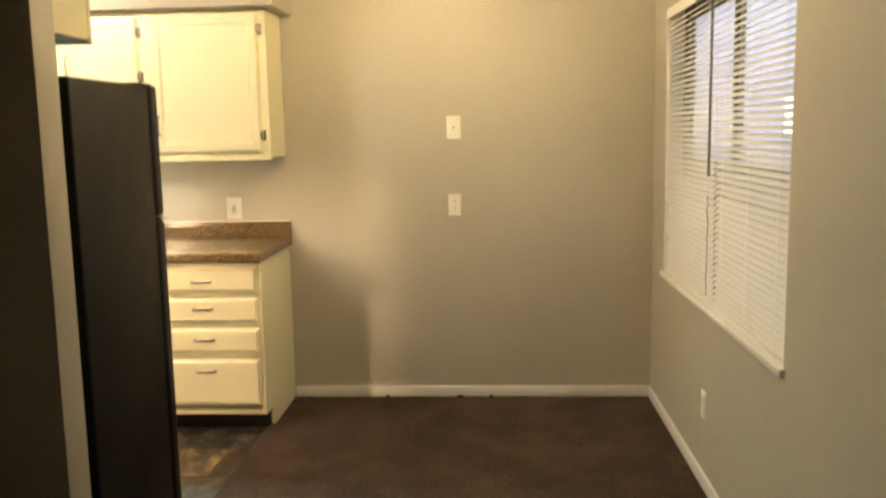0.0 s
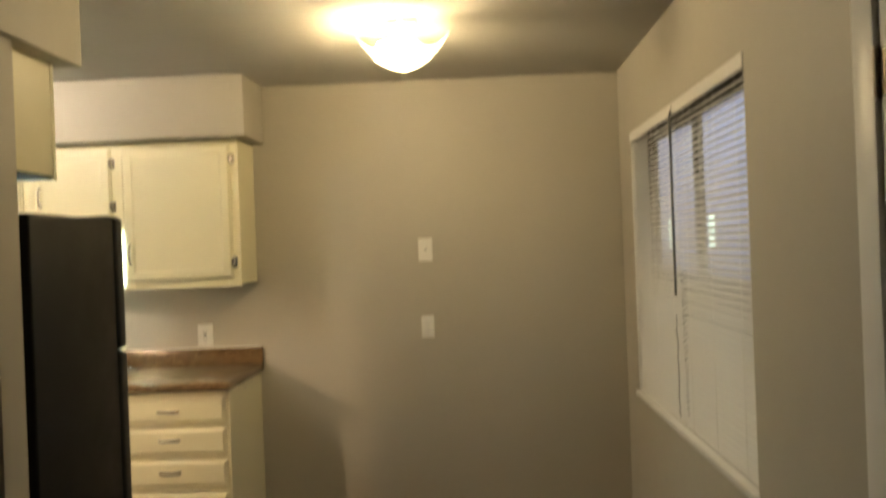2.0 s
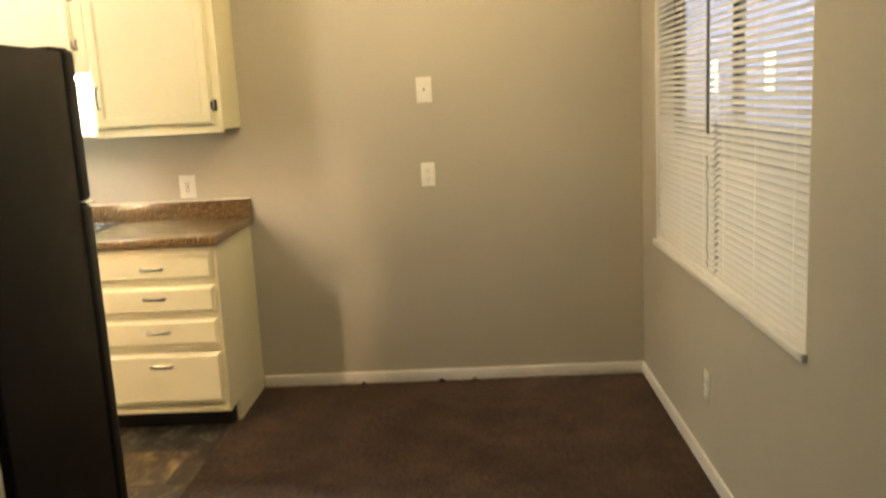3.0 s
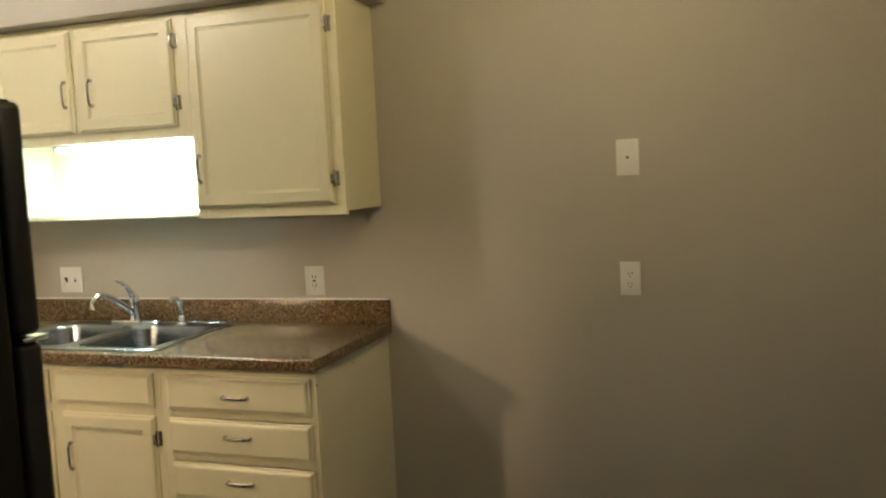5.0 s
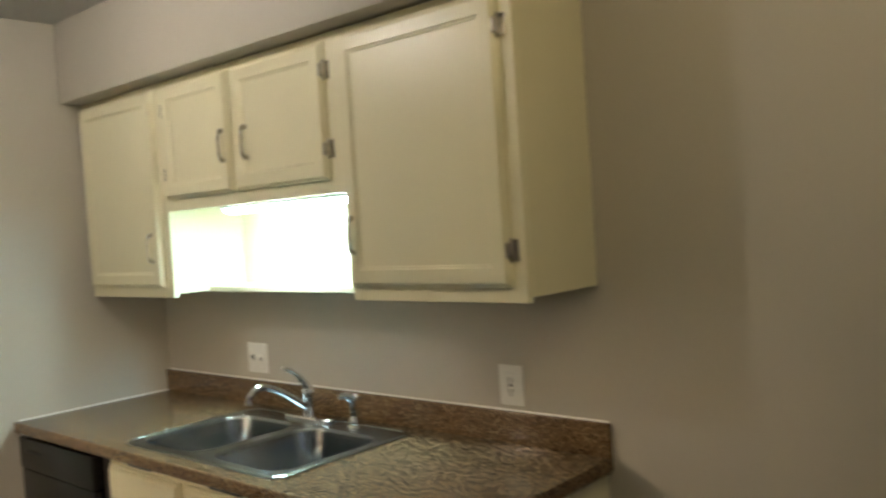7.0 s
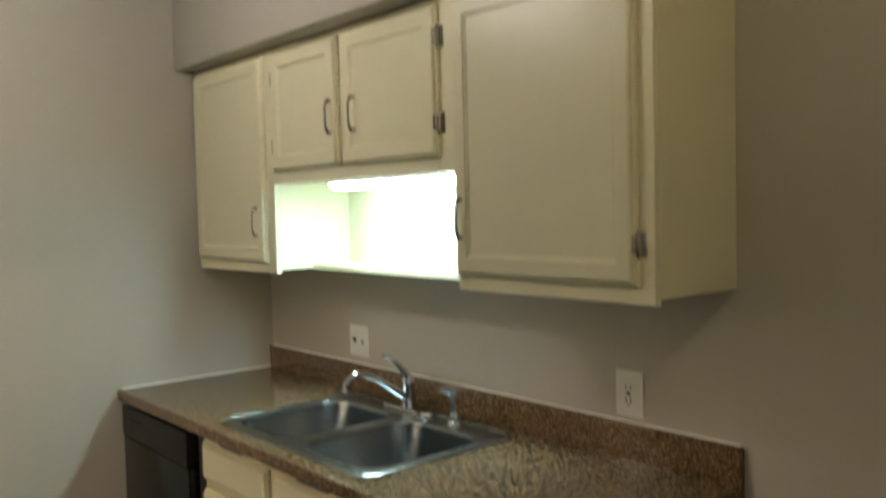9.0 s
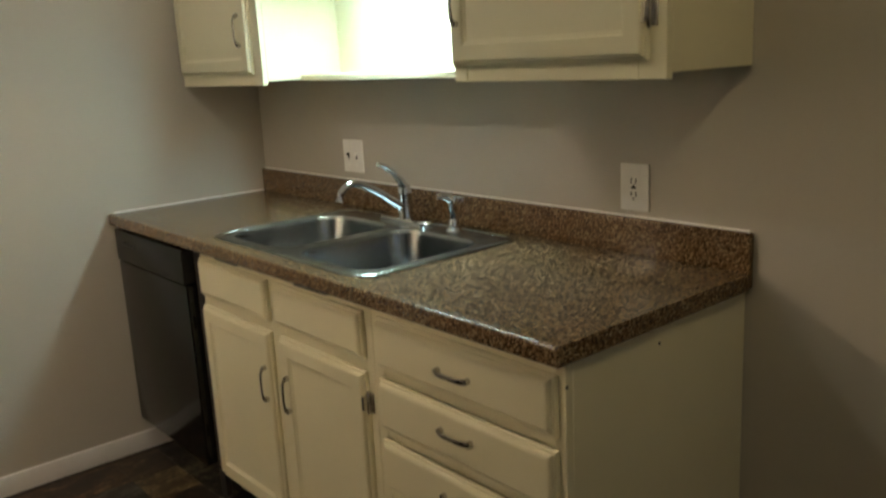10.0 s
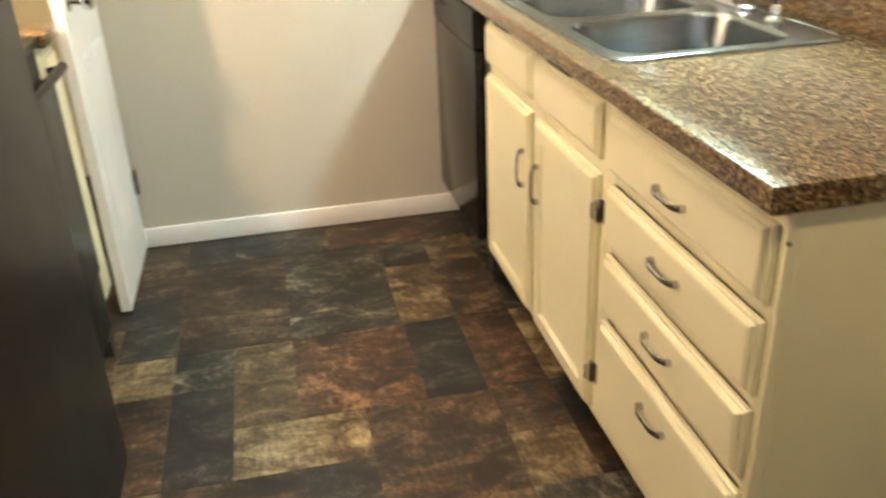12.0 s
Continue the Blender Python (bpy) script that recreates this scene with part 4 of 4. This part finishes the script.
p = plate("phone_jack_plate", -0.054, 0.022, 1.430, 1.553, "white telephone jack wall plate", "wall plate")
part("jack", boxed(-0.0205, -0.0115, -0.0075, -0.0066, 1.487, 1.496), SLOT, p, "small dark jack socket")
screw(p, -0.016, 1.532), screw(p, -0.016, 1.452)
p = plate("wall_outlet", -0.052, 0.017, 1.016, 1.134, "white duplex outlet on the greige wall", "outlet", )
receptacle(p, -0.0175, 1.092), receptacle(p, -0.0175, 1.054)
screw(p, -0.0175, 1.073)
p = plate("wall_outlet", -1.276, -1.192, 1.014, 1.130, "white rectangular kitchen outlet over the backsplash", "outlet")
part("insert", boxed(-1.251, -1.217, -0.0085, -0.0066, 1.038, 1.106, 0.001, 1), PLATE, p)
for z in (1.088, 1.056):
    for dx in (-0.007, 0.007):
        part("slot", boxed(-1.2355 + dx, -1.2325 + dx, -0.0092, -0.0086, z - 0.006, z + 0.006), SLOT, p, smooth=False)
    part("slot", boxed(-1.2362, -1.2318, -0.0092, -0.0086, z - 0.014, z - 0.0095), SLOT, p, smooth=False)
part("reset_button", boxed(-1.241, -1.227, -0.0095, -0.0086, 1.069, 1.0745), SLOT, p, smooth=False)
p = plate("light_switch", -2.482, -2.366, 1.025, 1.137, "white two-gang toggle switch plate", "switch")
for x, m in ((-2.447, SLOT), (-2.401, PLATE)):
    part("toggle_slot", boxed(x - 0.0045, x + 0.0045, -0.0075, -0.0066, 1.071, 1.092), SLOT, p, smooth=False)
    part("toggle", boxed(x - 0.004, x + 0.004, -0.016, -0.0066, 1.082, 1.092, 0.0015, 1), m, p)
    screw(p, x, 1.111), screw(p, x, 1.051)
p = thing("wall_outlet", (XR - 0.003, -1.182, 0.285), "white outlet plate low on the window wall", "outlet")
part("cover_plate", boxed(XR - 0.0065, XR - 0.0005, -1.219, -1.147, 0.283, 0.399, 0.003, 2), PLATE, p)
for z in (0.361, 0.321):
    part("socket", boxed(XR - 0.0085, XR - 0.0066, -1.199, -1.167, z - 0.014, z + 0.014, 0.004, 2), PLATE, p)
p = thing("light_switch", (-1.22, PY - 0.003, 1.10), "white toggle switch plate on the shaded partition", "switch")
part("cover_plate", boxed(-1.275, -1.165, PY - 0.0065, PY - 0.0005, 1.095, 1.21, 0.003, 2), PLATE, p)
for x in (-1.243, -1.197):
    part("toggle", boxed(x - 0.004, x + 0.004, PY - 0.016, PY - 0.0066, 1.145, 1.158, 0.001, 1), PLATE, p)

hook = bmesh.new()
tube(hook, [(XL + 0.001, -1.453, 0.905), (XL + 0.006, -1.449, 0.885), (XL + 0.009, -1.436, 0.868), (XL + 0.010, -1.417, 0.862), (XL + 0.009, -1.396, 0.868), (XL + 0.007, -1.378, 0.882)], 0.0016, 6)
solid("wire_hook", hook, AGED, "thin bent wire hook on the greige kitchen wall", "hook")
for y, z in ((-0.324, 0.827), (-0.602, 0.818)):
    tack = bmesh.new()
    tube(tack, [(-0.9365, y, z), (-0.9345, y, z)], 0.0035, 8)
    solid("nail_head", tack, SLOT, "small dark nail head in the cream end panel", "nail", "nails in the end panel")
for x, w in ((-0.42, 0.02), (-0.02, 0.035), (0.16, 0.018)):
    lump = bmesh.new()
    tube(lump, [(x, -0.02, 0.004), (x + w * 0.5, -0.024, 0.010), (x + w, -0.019, 0.004)], [0.004, 0.007, 0.003], 6)
    solid("carpet_tuft", lump, CARPET, "loose brown carpet tuft against the baseboard", "tuft", "loose tufts along the wall")

# ---- outside: yard, facing house ----
structure("ground", boxed(WX + 0.02, 400, -300, 300, -0.4, -0.2), painted("dusk_lawn", (0.09, 0.09, 0.07), 0.9, 0.3, 0.8, 30, 0.6, 0.02), "grass yard")
house = thing("neighbour_house", (11.0, 22.0, -0.2), "long pale blue-grey house across the yard at dusk", "house")
SIDING = painted("blue_grey_siding", (0.33, 0.40, 0.62), 0.6, 0.08, 0.7)
part("wall", boxed(11.0, 17.0, -8.0, 52.0, -0.2, 7.4), SIDING, house)
bm = bmesh.new()
loft(bm, [[(10.4, y, 7.4), (17.6, y, 7.4), (14.0, y, 9.4)] for y in (-8.5, 52.5)])
part("roof", bm, painted("roof_shingle", (0.11, 0.10, 0.10), 0.85, 0.2, 2, 20, 0.5, 0.02), house)
LIT = glowing("lit_house_window", (0.55, 0.95, 0.85), 1.6)
for y in (-4.5, -1.5, 1.6, 4.6, 8.0, 11.5, 16.0, 21.0, 27.0, 34.0, 42.0):
    w = part("window", boxed(10.93, 11.0, y - 0.55, y + 0.55, 1.0, 2.5, 0.01, 1), TRIM, house)
    for k in (0, 1):
        part("pane", boxed(10.91, 10.929, y - 0.49 + 0.5 * k, y - 0.02 + 0.5 * k, 1.06, 2.44), LIT, w, smooth=False)

# ---- vinyl tiles, printed slate, each its own piece ----
GX, GY, PXT, PYT = -3.03, -2.269, 0.195, 0.1665
NI, NJ = 11, 12
placed = [(0, 1, 4, 5, "dark"), (0, 1, 5, 7, "slate"), (0, 1, 7, 9, "rust"), (0, 1, 3, 4, "brown"), (1, 2, 9, 10, "gold"), (0, 1, 9, 10, "brown"),
          (1, 4, 4, 6, "brown"), (1, 4, 6, 8, "slate"), (1, 2, 8, 9, "dark"), (2, 4, 8, 9, "tan"), (2, 4, 9, 10, "brown"), (4, 6, 8, 9, "dark"), (4, 6, 9, 10, "rust"),
          (6, 7, 9, 10, "brown"), (4, 5, 3, 4, "gold"), (4, 5, 4, 5, "slate"), (5, 7, 4, 5, "dark"), (4, 6, 5, 6, "tan"), (6, 7, 5, 7, "gold"), (4, 6, 6, 8, "rust"), (6, 8, 7, 9, "brown"), (7, 8, 9, 10, "gold")]
taken = {(i, j) for a, e, c, d, k in placed for i in range(a, e) for j in range(c, d)}
rng = random.Random(11)
for j in range(NJ):
    for i in range(NI):
        if (i, j) in taken:
            continue
        for w, h in rng.sample([(2, 2), (2, 1), (1, 2), (3, 2)], 4) + [(1, 1)]:
            cells = {(i + a, j + c) for a in range(w) for c in range(h)}
            if i + w <= NI and j + h <= NJ and not cells & taken:
                break
        taken |= cells
        placed.append((i, i + w, j, j + h, rng.choice(["dark", "slate", "brown", "brown", "rust", "tan", "gold"])))
shared = {}
for a, e, c, d, kind in placed:
    x0, x1 = max(XL, GX + a * PXT), min(KX - 0.004, GX + e * PXT)
    y0, y1 = max(YS, GY + c * PYT), min(-0.28, GY + d * PYT)
    if x1 - x0 < 0.02 or y1 - y0 < 0.02:
        continue
    key = (kind, round(x1 - x0, 4), round(y1 - y0, 4))
    if key not in shared:
        sx, sy = (x1 - x0) / 2 - 0.0003, (y1 - y0) / 2 - 0.0003
        bm = bmesh.new()
        loft(bm, [[(-sx + i, -sy + i, z), (sx - i, -sy + i, z), (sx - i, sy - i, z), (-sx + i, sy - i, z)] for i, z in ((0, -0.002), (0, -0.0004), (0.0006, 0.0))])
        shared[key] = mesh_of("tile", bm, SLATES[kind])
    o = new("tile", shared[key])
    o.parent = vinyl
    o.location = ((x0 + x1) / 2, (y0 + y1) / 2, VINYL)
